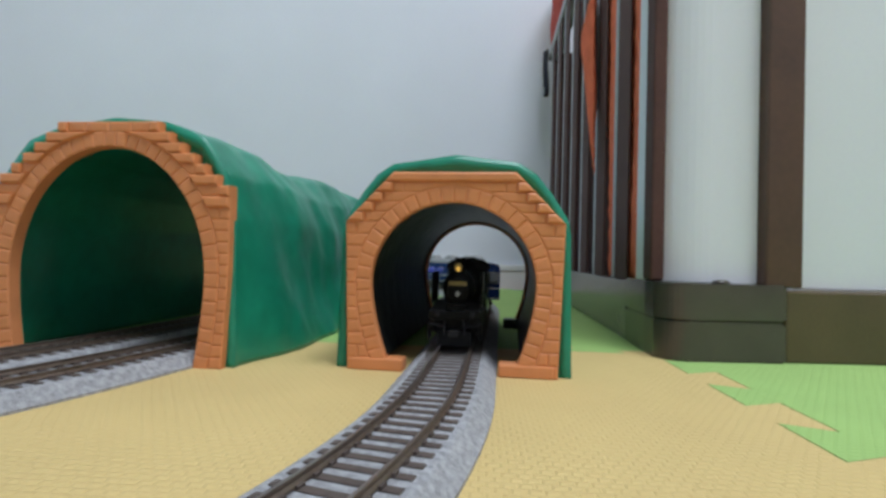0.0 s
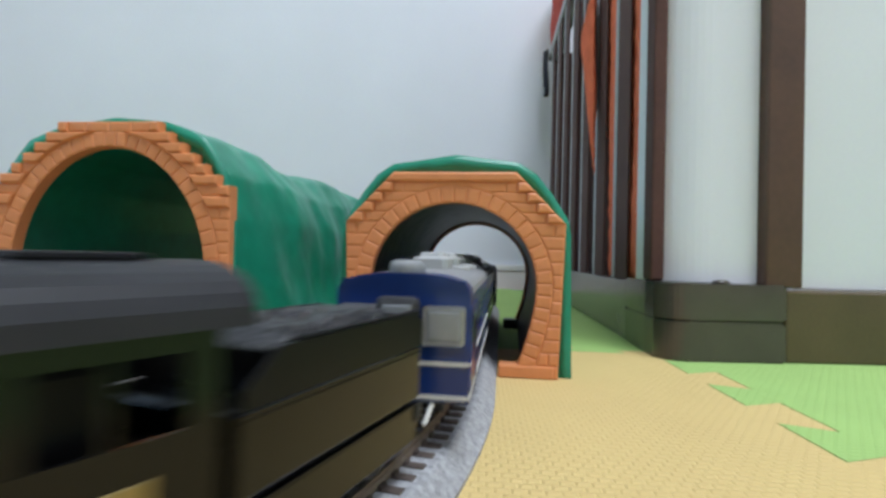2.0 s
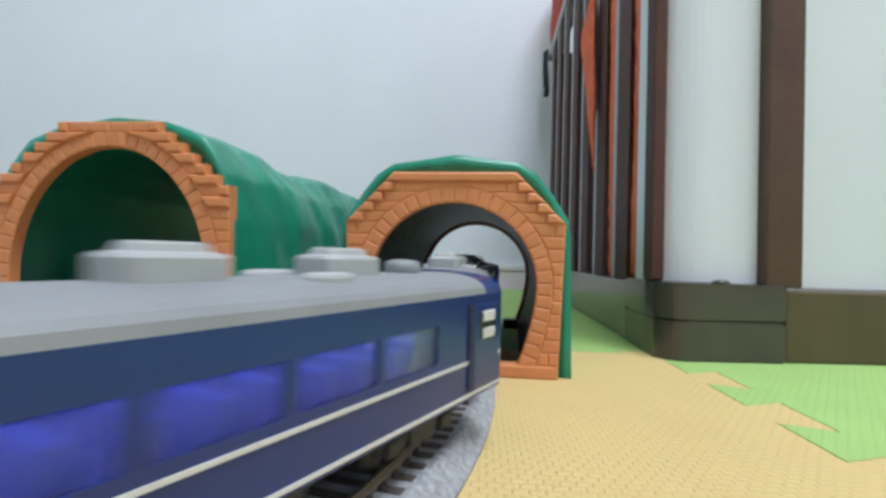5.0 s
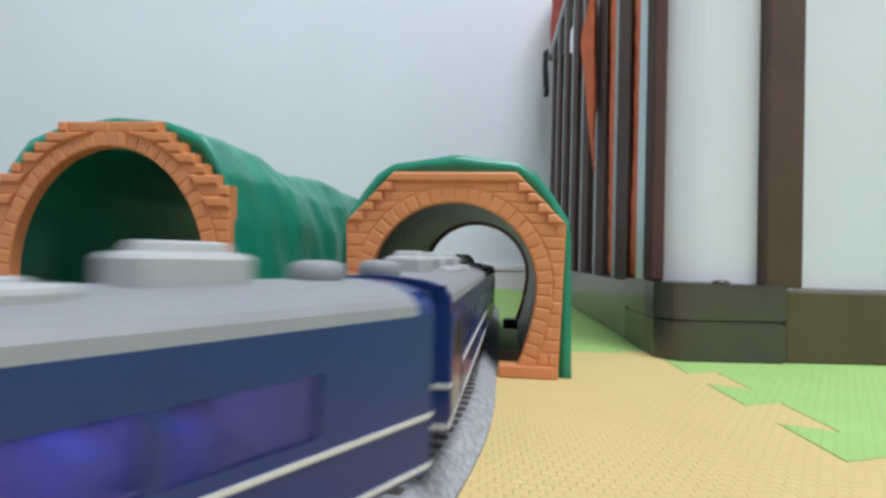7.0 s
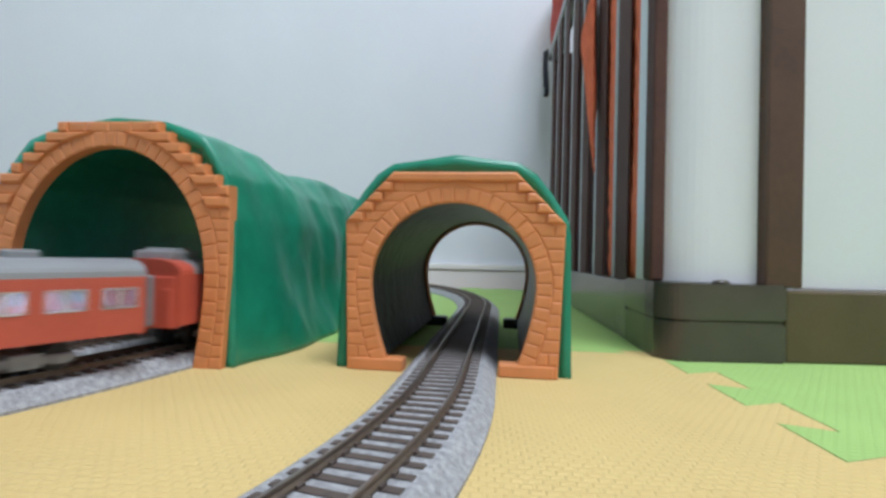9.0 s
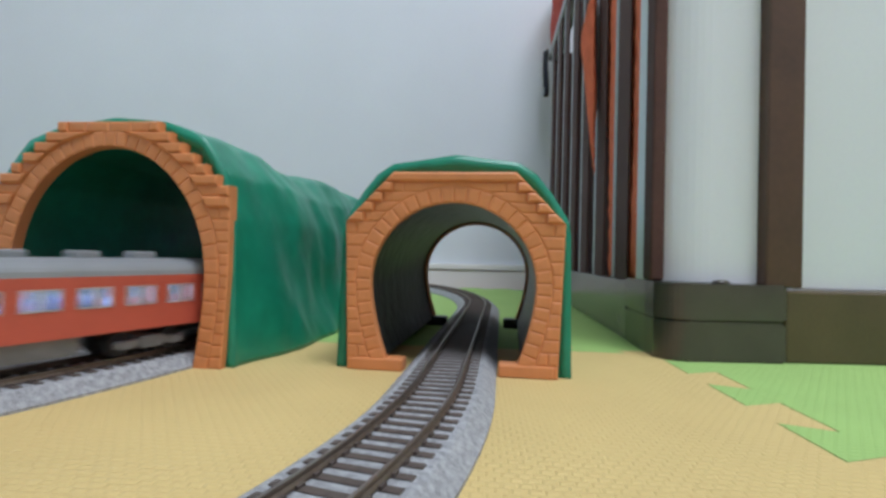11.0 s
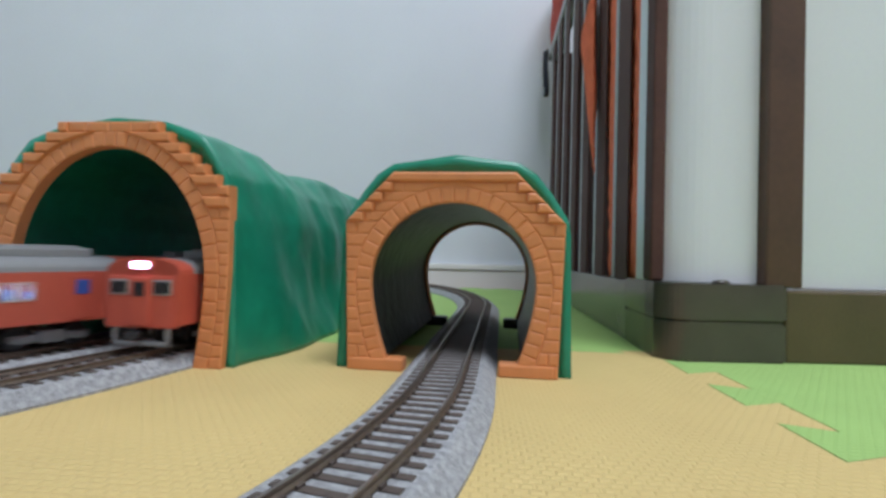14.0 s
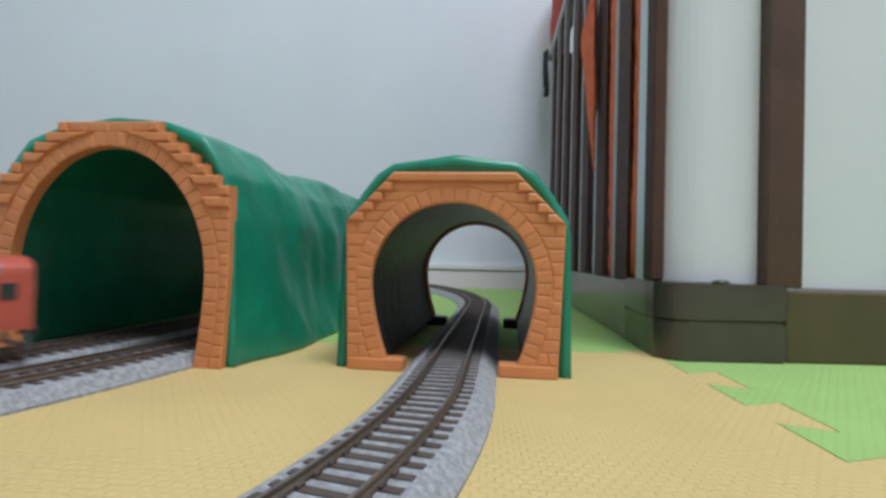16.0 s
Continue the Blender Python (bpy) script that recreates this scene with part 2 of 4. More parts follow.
def tile(i, j, mat, label):
    ox, oy = -TILE + i * TILE, -TILE + j * TILE
    lines = [toothed((ox, oy), (ox + TILE, oy), 1), toothed((ox + TILE, oy), (ox + TILE, oy + TILE), -1),
             toothed((ox, oy + TILE), (ox + TILE, oy + TILE), 1)[::-1], toothed((ox, oy), (ox, oy + TILE), -1)[::-1]]
    pts = []
    for ln in lines:
        for p in ln:
            if not pts or (p - pts[-1]).length > 1e-5:
                pts.append(p)
    if (pts[0] - pts[-1]).length < 1e-5:
        pts.pop()
    c = Vector((ox + TILE / 2, oy + TILE / 2))
    bm = bmesh.new()
    def shrunk(p, g, z):
        d = (p - c)
        return (p.x - g * (1 if d.x > 0 else -1), p.y - g * (1 if d.y > 0 else -1), z)
    low = [bm.verts.new(shrunk(p, .0002, FLOOR)) for p in pts]
    mid = [bm.verts.new(shrunk(p, .0002, -.0005)) for p in pts]
    top = [bm.verts.new(shrunk(p, .0004, 0.0)) for p in pts]
    n = len(pts)
    for r0, r1 in ((low, mid), (mid, top)):
        for k in range(n):
            bm.faces.new((r0[k], r0[(k + 1) % n], r1[(k + 1) % n], r1[k]))
    f = bm.faces.new(top)
    bm.normal_update()
    bmesh.ops.triangulate(bm, faces=[f])
    ob = tagged(part("foam_mat_tile", bm, mat), label, "play mat", "interlocking play mat")
    ob.matrix_basis = pose(TX, TY, 0, 0, 0, TURN)


for i in range(-1, 2):
    for j in range(-1, 2):
        if (i, j) == (0, 0):
            tile(i, j, M_YELLOW, "yellow ribbed foam play mat tile with toothed edges")
        else:
            tile(i, j, M_GREENMAT, "lime green ribbed foam play mat tile with toothed edges")


# ---- lines of the tracks ----
class Line:
    """A track's centre line, from headings and radii; u is the way along it."""

    def __init__(self, pts, u0):
        self.p = np.array(pts)
        d = np.r_[0, np.cumsum(np.hypot(*np.diff(self.p, axis=0).T))]
        self.u = d + u0

    def at(self, u):
        return Vector((np.interp(u, self.u, self.p[:, 0]), np.interp(u, self.u, self.p[:, 1])))

    def heading(self, u):
        d = self.at(u + .004) - self.at(u - .004)
        return math.atan2(d.y, d.x)

    def frame_at(self, u):
        p, a = self.at(u), self.heading(u)
        return p, Vector((math.cos(a), math.sin(a))), Vector((-math.sin(a), math.cos(a)))


def march(p, heading, legs, step=0.004):
    """Points from p onward; legs of (length, turn per metre)."""
    x, y, a = p[0], p[1], heading
    out = [(x, y)]
    for length, k in legs:
        n = max(1, round(length / step))
        for _ in range(n):
            a += k * length / n / 2
            x, y = x + math.cos(a) * length / n, y + math.sin(a) * length / n
            a += k * length / n / 2
            out.append((x, y))
    return out


TH = 0.1155
# right-hand track, in the way the blue train goes (towards the camera)
P0 = (0.0050, 0.25)
H_IN = -math.pi / 2 - TH
fore = march(P0, H_IN, [(0.040, 0), (0.45 * 0.98, -1 / 0.45), (2.1, 0)])
back = march(P0, H_IN + math.pi, [(0.272, 0), (0.31, 1 / 0.6), (0.2 * 1.17, 1 / 0.2), (1.7, 0)])
LINE_R = Line(back[::-1] + fore[1:], -(0.272 + 0.31 + 0.2 * 1.17 + 1.7))
# left-hand tracks, in the way the nearer red train goes (into the tunnel)
A0, PHI = (-0.144, 0.252), 0.27
fore = march(A0, math.pi / 2 - PHI, [(0.32, 1 / 0.6), (0.25 * 1.308, 1 / 0.25), (1.7, 0)])
back = march(A0, -math.pi / 2 - PHI, [(0.6 * 0.95, -1 / 0.6), (1.7, 0)])
PTS_A = back[::-1] + fore[1:]
LINE_A = Line(PTS_A, -(0.6 * 0.95 + 1.7))
SPACING = 0.050
pa = np.array(PTS_A)
ta = np.gradient(pa, axis=0)
ta /= np.hypot(*ta.T)[:, None]
PTS_B = pa + SPACING * np.c_[-ta[:, 1], ta[:, 0]]
k0 = len(back) - 1
LINE_B = Line(PTS_B, 0.0)
LINE_B.u -= LINE_B.u[k0]

RAIL_TOP = 0.0095
GAUGE = 0.0165


def sweep(bm, line, u0, u1, profile, step, closed=True):
    """A cross-section of (offset to the left, height) points carried along a line."""
    loops = []
    n = max(2, int((u1 - u0) / step))
    for i in range(n + 1):
        p, t, l = line.frame_at(u0 + (u1 - u0) * i / n)
        loops.append([bm.verts.new((p.x + l.x * o, p.y + l.y * o, z)) for o, z in profile])
    m = len(profile)
    for a, b in zip(loops, loops[1:]):
        for i in range(m if closed else m - 1):
            j = (i + 1) % m
            bm.faces.new((a[i], a[j], b[j], b[i]))
    if closed:
        bm.faces.new(loops[0])
        bm.faces.new(loops[-1][::-1])


def tie_mesh():
    bm = bmesh.new()
    prism_x(bm, [(-.0145, 0), (.0145, 0), (.0143, .0007), (-.0143, .0007)], -.00145, .00145)
    for s in (-1, 1):
        box(bm, -.0013, .0013, s * GAUGE / 2 - .0018, s * GAUGE / 2 + .0018, .0006, .0014)
    return mesh_of(bm, "tie", M_TIE)


TIE = tie_mesh()


def track(label, line, u0, u1, near0, near1, tone):
    ob = empty("model_track", label, "model railway track", "model railway tracks")
    bm = bmesh.new()
    sweep(bm, line, u0, u1, [(-.0225, 0.0), (.0225, 0.0), (.0225, .0012), (.0170, .0060), (.0160, .0064), (-.0160, .0064), (-.0170, .0060), (-.0225, .0012)], .012)
    part("roadbed", bm, tone, ob, "grey moulded ballast roadbed")
    for s in (-1, 1):
        bm = bmesh.new()
        g = s * GAUGE / 2
        prof = [(g - .0010, .0069), (g + .0010, .0069), (g + .0009, .0074), (g + .0004, .0081), (g + .0004, .0088), (g + .0006, .0091),
                (g + .0005, RAIL_TOP), (g - .0005, RAIL_TOP), (g - .0006, .0091), (g - .0004, .0088), (g - .0004, .0081), (g - .0009, .0074)]
        sweep(bm, line, u0, u1, prof, .012)
        bm.normal_update()
        me = mesh_of(bm, "rail", [M_RAIL, M_RAILTOP])
        for p in me.polygons:
            if p.normal.z > .9 and p.center.z > RAIL_TOP - .0002:
                p.material_index = 1
        r = new("rail", me)
        r.parent = ob
        tagged(r, "nickel rail with brown sides")
    pitch, u, rest = 0.0068, u0 + .004, []
    rows = []
    while u < u1 - .004:
        rows.append(u)
        u += pitch
    far_v, far_f = [], []
    co = [v.co.copy() for v in TIE.vertices]
    fa = [tuple(p.vertices) for p in TIE.polygons]
    for u in rows:
        p, t, l = line.frame_at(u)
        m = Matrix.Translation((p.x, p.y, .0061)) @ Matrix.Rotation(math.atan2(t.y, t.x), 4, "Z")
        if near0 < u < near1:
            tie = new("tie", TIE)
            tie.matrix_basis = m
            tie.parent = ob
        else:
            k = len(far_v)
            far_v += [tuple(m @ c) for c in co]
            far_f += [tuple(k + i for i in f) for f in fa]
    me = bpy.data.meshes.new("tie_row")
    me.from_pydata(far_v, [], far_f)
    me.materials.append(M_TIE)
    r = tagged(new("tie_row", me), kind="stuff")
    r.parent = ob
    return ob


# ---- tunnels ----
def arch(half, zc, top, foot_half, foot_z, n=90):
    """A horseshoe opening, as (x, z) from the foot on one side over the top to the other."""
    pts = []
    for i in range(n + 1):
        a = math.pi * i / n
        pts.append((half * math.cos(a), zc + (top - zc) * math.sin(a)))
    side = []
    for k in range(1, 21):
        f = k / 20
        side.append((half + (foot_half - half) * f ** 1.7, zc + (foot_z - zc) * f))
    return [(x, z) for x, z in reversed(side)] + pts + [(-x, z) for x, z in side]


def grown(pts, d):
    """The open curve moved outward by d."""
    out = []
    for i, p in enumerate(pts):
        a, b = Vector(pts[max(0, i - 1)]), Vector(pts[min(len(pts) - 1, i + 1)])
        t = (b - a).normalized()
        out.append((p[0] + t.y * d, p[1] - t.x * d))
    return out


def width_at(curve, z, sign):
    """How far out the curve lies at height z, on one side; 0 above it."""
    best = 0.0
    for (xa, za), (xb, zb) in zip(curve, curve[1:]):
        if (za - z) * (zb - z) <= 0 and abs(zb - za) > 1e-9:
            x = xa + (xb - xa) * (z - za) / (zb - za)
            if x * sign > 0:
                best = max(best, abs(x))
    return best


def portal(parent, name, opening, outer, ring, rows, stepped, thick, face, feet, coping=None):
    """A brick-moulded portal: plate with the opening, ring stones, courses of bricks. face: y of the plate's front."""
    bm = bmesh.new()
    plate(bm, opening, outer, face, face + thick)
    p = part(name, bm, M_BRICK, parent, "orange plastic portal plate moulded as masonry")
    if feet:
        for s in (-1, 1):
            bm = bmesh.new()
            x0, x1, z1, y1 = feet
            box(bm, min(s * x0, s * x1), max(s * x0, s * x1), face - .0012, face + y1, 0, z1, bevel=.0009)
            part("foot", bm, M_BRICK, p)
    ringo = grown(opening, ring)
    # ring stones
    n = len(opening)
    acc, cuts = 0.0, [0]
    for i in range(1, n):
        acc += (Vector(opening[i]) - Vector(opening[i - 1])).length
        if acc > .0047:
            cuts.append(i)
            acc = 0
    cuts.append(n - 1)
    for a, b in zip(cuts, cuts[1:]):
        quad = [Vector(opening[a]), Vector(opening[b]), Vector(ringo[b]), Vector(ringo[a])]
        stone(quad, face, p, .0006)
    # courses
    zs = rows
    for r, (z0, z1) in enumerate(zip(zs, zs[1:])):
        for s in (-1, 1):
            zm = (z0 + z1) / 2
            xo = outer_at(outer, z0 if not stepped else zm, s)
            if coping and zm > coping:
                if z1 > outer[2][1] - 1e-6:
                    continue
                p0, p1 = outer_at(outer, z0 + 1e-6, s), outer_at(outer, z1 - 1e-6, s)
                xo = p1 - .0046
                stone([Vector((s * xo, z0)), Vector((s * p0, z0)), Vector((s * p1, z1)), Vector((s * xo, z1))], face, p, .0019)
            xi0, xi1 = width_at(ringo, z0, s), width_at(ringo, z1, s)
            if zm > ringo[n // 2][1]:
                xi0 = xi1 = 0.0
            if min(xi0, xi1) > xo - .003:
                continue
            inner = max(xi0, xi1)
            width = .0098
            edges, x = [xo], xo - width * (.55 if r % 2 else 1.0)
            while x > inner + .0035:
                edges.append(x)
                x -= width
            for k, x1 in enumerate(edges):
                last = k == len(edges) - 1
                a0, a1 = (xi0, xi1) if last else (edges[k + 1], edges[k + 1])
                quad = [Vector((s * a0, z0)), Vector((s * x1, z0)), Vector((s * x1, z1)), Vector((s * a1, z1))]
                stone(quad, face, p, .0020 if (k == 0 and stepped and zm > stepped and not coping) else .0005 + .0002 * random.random())
    return p


def ray_out(poly, c, d):
    """Where the ray from c along d leaves the outline."""
    best = None
    for (xa, za), (xb, zb) in zip(poly, poly[1:]):
        ex, ez = xb - xa, zb - za
        den = d[0] * ez - d[1] * ex
        if abs(den) < 1e-12:
            continue
        k = ((xa - c[0]) * ez - (za - c[1]) * ex) / den
        q = ((xa - c[0]) * d[1] - (za - c[1]) * d[0]) / den
        if k > 0 and -1e-6 <= q <= 1 + 1e-6 and (best is None or k > best):
            best = k
    return (c[0] + d[0] * best, c[1] + d[1] * best)


def plate(bm, opening, outer, y0, y1, zc=.044):
    """A plate between an opening and an outline, both from one foot over the top to the other."""
    low = [p for p in opening if p[1] < zc and p[0] > 0]
    top_o, top_i = [], []
    angles = sorted({round(math.atan2(z - zc, x), 6) for x, z in list(opening) + list(outer) if z >= zc})
    extra = []
    for (xa, za), (xb, zb) in zip(outer, outer[1:]):
        if za >= zc and zb >= zc:
            for e in (-1e-4, 1e-4):
                extra.append(math.atan2(za - zc, xa) + e)
    for a in sorted(set(angles) | set(e for e in extra if 0 <= e <= math.pi)):
        d = (math.cos(a), math.sin(a))
        top_i.append(ray_out(opening, (0, zc), d))
        top_o.append(ray_out(outer, (0, zc), d))
    low_o = [(outer_at(outer, min(max(z, 1e-6), zc), 1), z) for x, z in low]
    ins = low + top_i + [(-x, z) for x, z in reversed(low)]
    outs = low_o + top_o + [(-x, z) for x, z in reversed(low_o)]
    rows = [[bm.verts.new((x, y, z)) for x, z in pts] for pts, y in ((ins, y0), (outs, y0), (outs, y1), (ins, y1))]
    for k in range(4):
        a, b = rows[k], rows[(k + 1) % 4]
        for i in range(len(a) - 1):
            bm.faces.new((a[i], a[i + 1], b[i + 1], b[i]))
    for i in (0, -1):
        bm.faces.new([r[i] for r in rows])


def outer_at(outer, z, s):
    best = 0.0
    n = len(outer)
    for (xa, za), (xb, zb) in zip(outer, outer[1:]):
        if (za - z) * (zb - z) <= 0 and abs(zb - za) > 1e-9:
            x = xa + (xb - xa) * (z - za) / (zb - za)
            if x * s > 0:
                best = max(best, abs(x))
    return best


def stone(quad, face, parent, proud, gap=.00008):
    """One moulded stone: a quad in the portal's face, standing proud with sloped edges."""
    def inset(d):
        out = []
        for i in range(4):
            p, q, r = quad[i - 1], quad[i], quad[(i + 1) % 4]
            e0, e1 = (p - q), (r - q)
            e0, e1 = e0 / max(e0.length, 1e-6), e1 / max(e1.length, 1e-6)
            k = abs(e0.x * e1.y - e0.y * e1.x)
            out.append(q + (e0 + e1) * (d / max(k, .35)))
        return out
    side = min((quad[i] - quad[i - 1]).length for i in range(4))
    bm = bmesh.new()
    rings = [[bm.verts.new((v.x, face - h, v.y)) for v in inset(min(d, side * .4))] for d, h in ((gap, -.0004), (gap, proud * .15), (gap + .0004, proud * .75), (gap + .0011, proud))]
    bm.faces.new(rings[-1])
    for l0, l1 in zip(rings, rings[1:]):
        for i in range(4):
            j = (i + 1) % 4
            bm.faces.new((l0[i], l0[j], l1[j], l1[i]))
    return part("brick", bm, M_BRICK, parent)


def nosed(x, z, f, nose):
    """The hill narrows towards its portal near the ground."""
    f = min(1.0, max(0.0, f))
    f = f * f * (3 - 2 * f)
    return x * (1 - (1 - nose) * (1 - f) * max(0.0, 1 - z / .105))


def shell(parent, name, outer, length, y0, mat, lumps, seed, label, nose=1.0, drop=0.0, thick=.0055, steps=150, around=130, crown=0.0, swell=0.0):
    """A hill moulded over the tunnel: an arch of (x, z) drawn back along y, with soft folds."""
    def resample(pts, n):
        p = np.array(pts)
        d = np.r_[0, np.cumsum(np.hypot(*np.diff(p, axis=0).T))]
        u = np.linspace(0, d[-1], n)
        return np.c_[np.interp(u, d, p[:, 0]), np.interp(u, d, p[:, 1])]
    ring = resample(outer, around)
    bm = bmesh.new()
    outs, ins = [], []
    for i in range(steps + 1):
        f = i / steps
        y = y0 + length * f
        ro, ri = [], []
        for k, (x, z) in enumerate(ring):
            e = min(1.0, z / .03)
            x = nosed(x, z, (y - y0) / .045, nose)
            fold = noise.noise(Vector((x * 20 + seed, y * 24, z * 18))) * 1.0 + .30 * noise.noise(Vector((x * 44, y * 55 + seed, z * 30))) + .12 * (.5 - abs(noise.noise(Vector((x * 60 + seed, y * 70 + z * 50, z * 34)))))
            ease = min(1.0, f * 9) * min(1.0, (1 - f) * 9 + .2)
            amp = lumps * (.35 + .65 * ease)
            nx, nz = x / .06, z / .1
            ln = math.hypot(nx, nz) or 1
            g = fold * amp + swell * ease
            zz = z + nz / ln * g * e - drop * f * (z / .12) + crown * max(0, 1 - abs(x) / .03) * (z > .05)
            ro.append(bm.verts.new((x + nx / ln * g, y, max(0, zz))))
            ri.append(bm.verts.new((x - nx / ln * thick, y, max(0, z - nz / ln * thick))))
        outs.append(ro)
        ins.append(ri)
    for grid in (outs, ins):
        for a, b in zip(grid, grid[1:]):
            for k in range(around - 1):
                bm.faces.new((a[k], a[k + 1], b[k + 1], b[k]))
    for i in (0, steps):
        for k in range(around - 1):
            bm.faces.new((outs[i][k], outs[i][k + 1], ins[i][k + 1], ins[i][k]))
    for k in (0, around - 1):
        for i in range(steps):
            bm.faces.new((outs[i][k], outs[i + 1][k], ins[i + 1][k], ins[i][k]))
    return part(name, bm, mat, parent, label, smooth=True)


def small_tunnel():
    ob = empty("toy_tunnel", "small green plastic hill tunnel with orange brick portals", "toy tunnel", "toy tunnels")
    op = arch(.0410, .0440, .0845, .0325, .0060)
    outer = [(.0520, 0), (.0545, .0745), (.0305, .0995), (-.0305, .0995), (-.0545, .0745), (-.0520, 0)]
    opening = [(.0325, 0)] + op + [(-.0325, 0)]
    rows = [.0745 * k / 12 for k in range(12)] + [.0745, .0795, .0845, .0895, .0945, .0995]
    front = portal(ob, "portal", opening, outer, .0078, rows, .073, .005, 0.0, (.0235, .0500, .0062, .009), .0745)
    stone([Vector((-.0350, .0945)), Vector((.0350, .0945)), Vector((.0305, .0995)), Vector((-.0305, .0995))], 0.0, front, .0019).name = "lintel"
    right = [(.0590, 0), (.0582, .030), (.0572, .068), (.0560, .0760), (.0480, .0890), (.0400, .0990), (.0315, .1045)]
    hill = right + [(.0, .1068)] + [(-x, z) for x, z in reversed(right)]
    shell(ob, "hill", hill, .176, .0042, M_HILL, .0022, 3.1, "glossy green plastic hill shell", crown=.002)
    bm = bmesh.new()
    plate(bm, grown(opening, .0015), hill, .0052, .0066)
    part("hill_front", bm, M_HILL, ob, "green front edge of the hill")
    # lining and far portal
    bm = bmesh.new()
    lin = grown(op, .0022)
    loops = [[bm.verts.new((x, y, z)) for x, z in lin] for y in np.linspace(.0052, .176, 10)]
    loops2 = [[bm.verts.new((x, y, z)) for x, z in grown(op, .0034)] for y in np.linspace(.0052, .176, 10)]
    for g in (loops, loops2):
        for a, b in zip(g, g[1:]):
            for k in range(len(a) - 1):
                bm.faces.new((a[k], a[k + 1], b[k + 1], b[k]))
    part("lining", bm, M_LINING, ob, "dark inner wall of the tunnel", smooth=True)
    back = portal_back(ob, opening, outer, .176)
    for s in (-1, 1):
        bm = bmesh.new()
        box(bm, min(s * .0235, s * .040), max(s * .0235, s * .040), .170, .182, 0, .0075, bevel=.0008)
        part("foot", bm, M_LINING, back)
    ob.matrix_basis = pose(.0047, .2505, 0, 0, 0, -7.6)
    return ob


def portal_back(parent, opening, outer, y):
    bm = bmesh.new()
    plate(bm, opening, outer, y, y + .004)
    return part("far_portal", bm, M_BRICK, parent)


def large_tunnel():
    ob = empty("toy_tunnel", "large green plastic double-track hill tunnel with orange brick portal", "toy tunnel", "toy tunnels")
    op = arch(.0528, .0440, .1090, .0480, .0)
    half0, half1, z0, z1, steps = .0655, .0275, .0845, .1215, 7
    st = []
    for k in range(steps):
        za, zb = z0 + (z1 - z0) * (k / steps), z0 + (z1 - z0) * ((k + 1) / steps)
        x = half0 + (half1 - half0) * (k / (steps - 1 + .0))
        st += [(x, za), (x, zb)]
    right = [(.0630, 0), (.0655, .050)] + st
    outer = right + [(-x, z) for x, z in reversed(right)]
    rows = [k * z0 / 15 for k in range(15)] + [z0 + (z1 - z0) * k / steps for k in range(steps + 1)]
    portal(ob, "portal", op, outer, .0078, rows, .080, .006, 0.0, None)
    right = [(.0800, 0), (.0735, .040), (.0690, .074), (.0615, .096), (.0480, .1135), (.0280, .1215)]
    hill = right + [(0, .1250)] + [(-x, z) for x, z in reversed(right)]
    bm = bmesh.new()
    plate(bm, grown(op, .0015), [(nosed(x, z, 0, .845), z) for x, z in hill], .0062, .0078)
    part("hill_front", bm, M_HILL, ob, "green front edge of the hill")
    shell(ob, "hill", hill, .31, .004, M_HILL, .0050, 7.7, "glossy green plastic hill shell with moulded folds", nose=.845)
    ob.matrix_basis = pose(-.1695, .2555, 0, 0, 0, -6.0)
    return ob


small_tunnel()
large_tunnel()

# ---- slatted rack with white panels ----
S0, S1 = Vector((.128, .3115)), Vector((.165, .6815))
SD = (S1 - S0).normalized()
SN = Vector((SD.y, -SD.x))          # into the rack
SIDE_LEN, RACK_TOP = .675, .455


def side_pose(s, inset=0.0):
    p = S0 + SD * s + SN * inset
    return Matrix.Translation((p.x, p.y, 0)) @ Matrix.Rotation(math.atan2(SD.y, SD.x), 4, "Z")


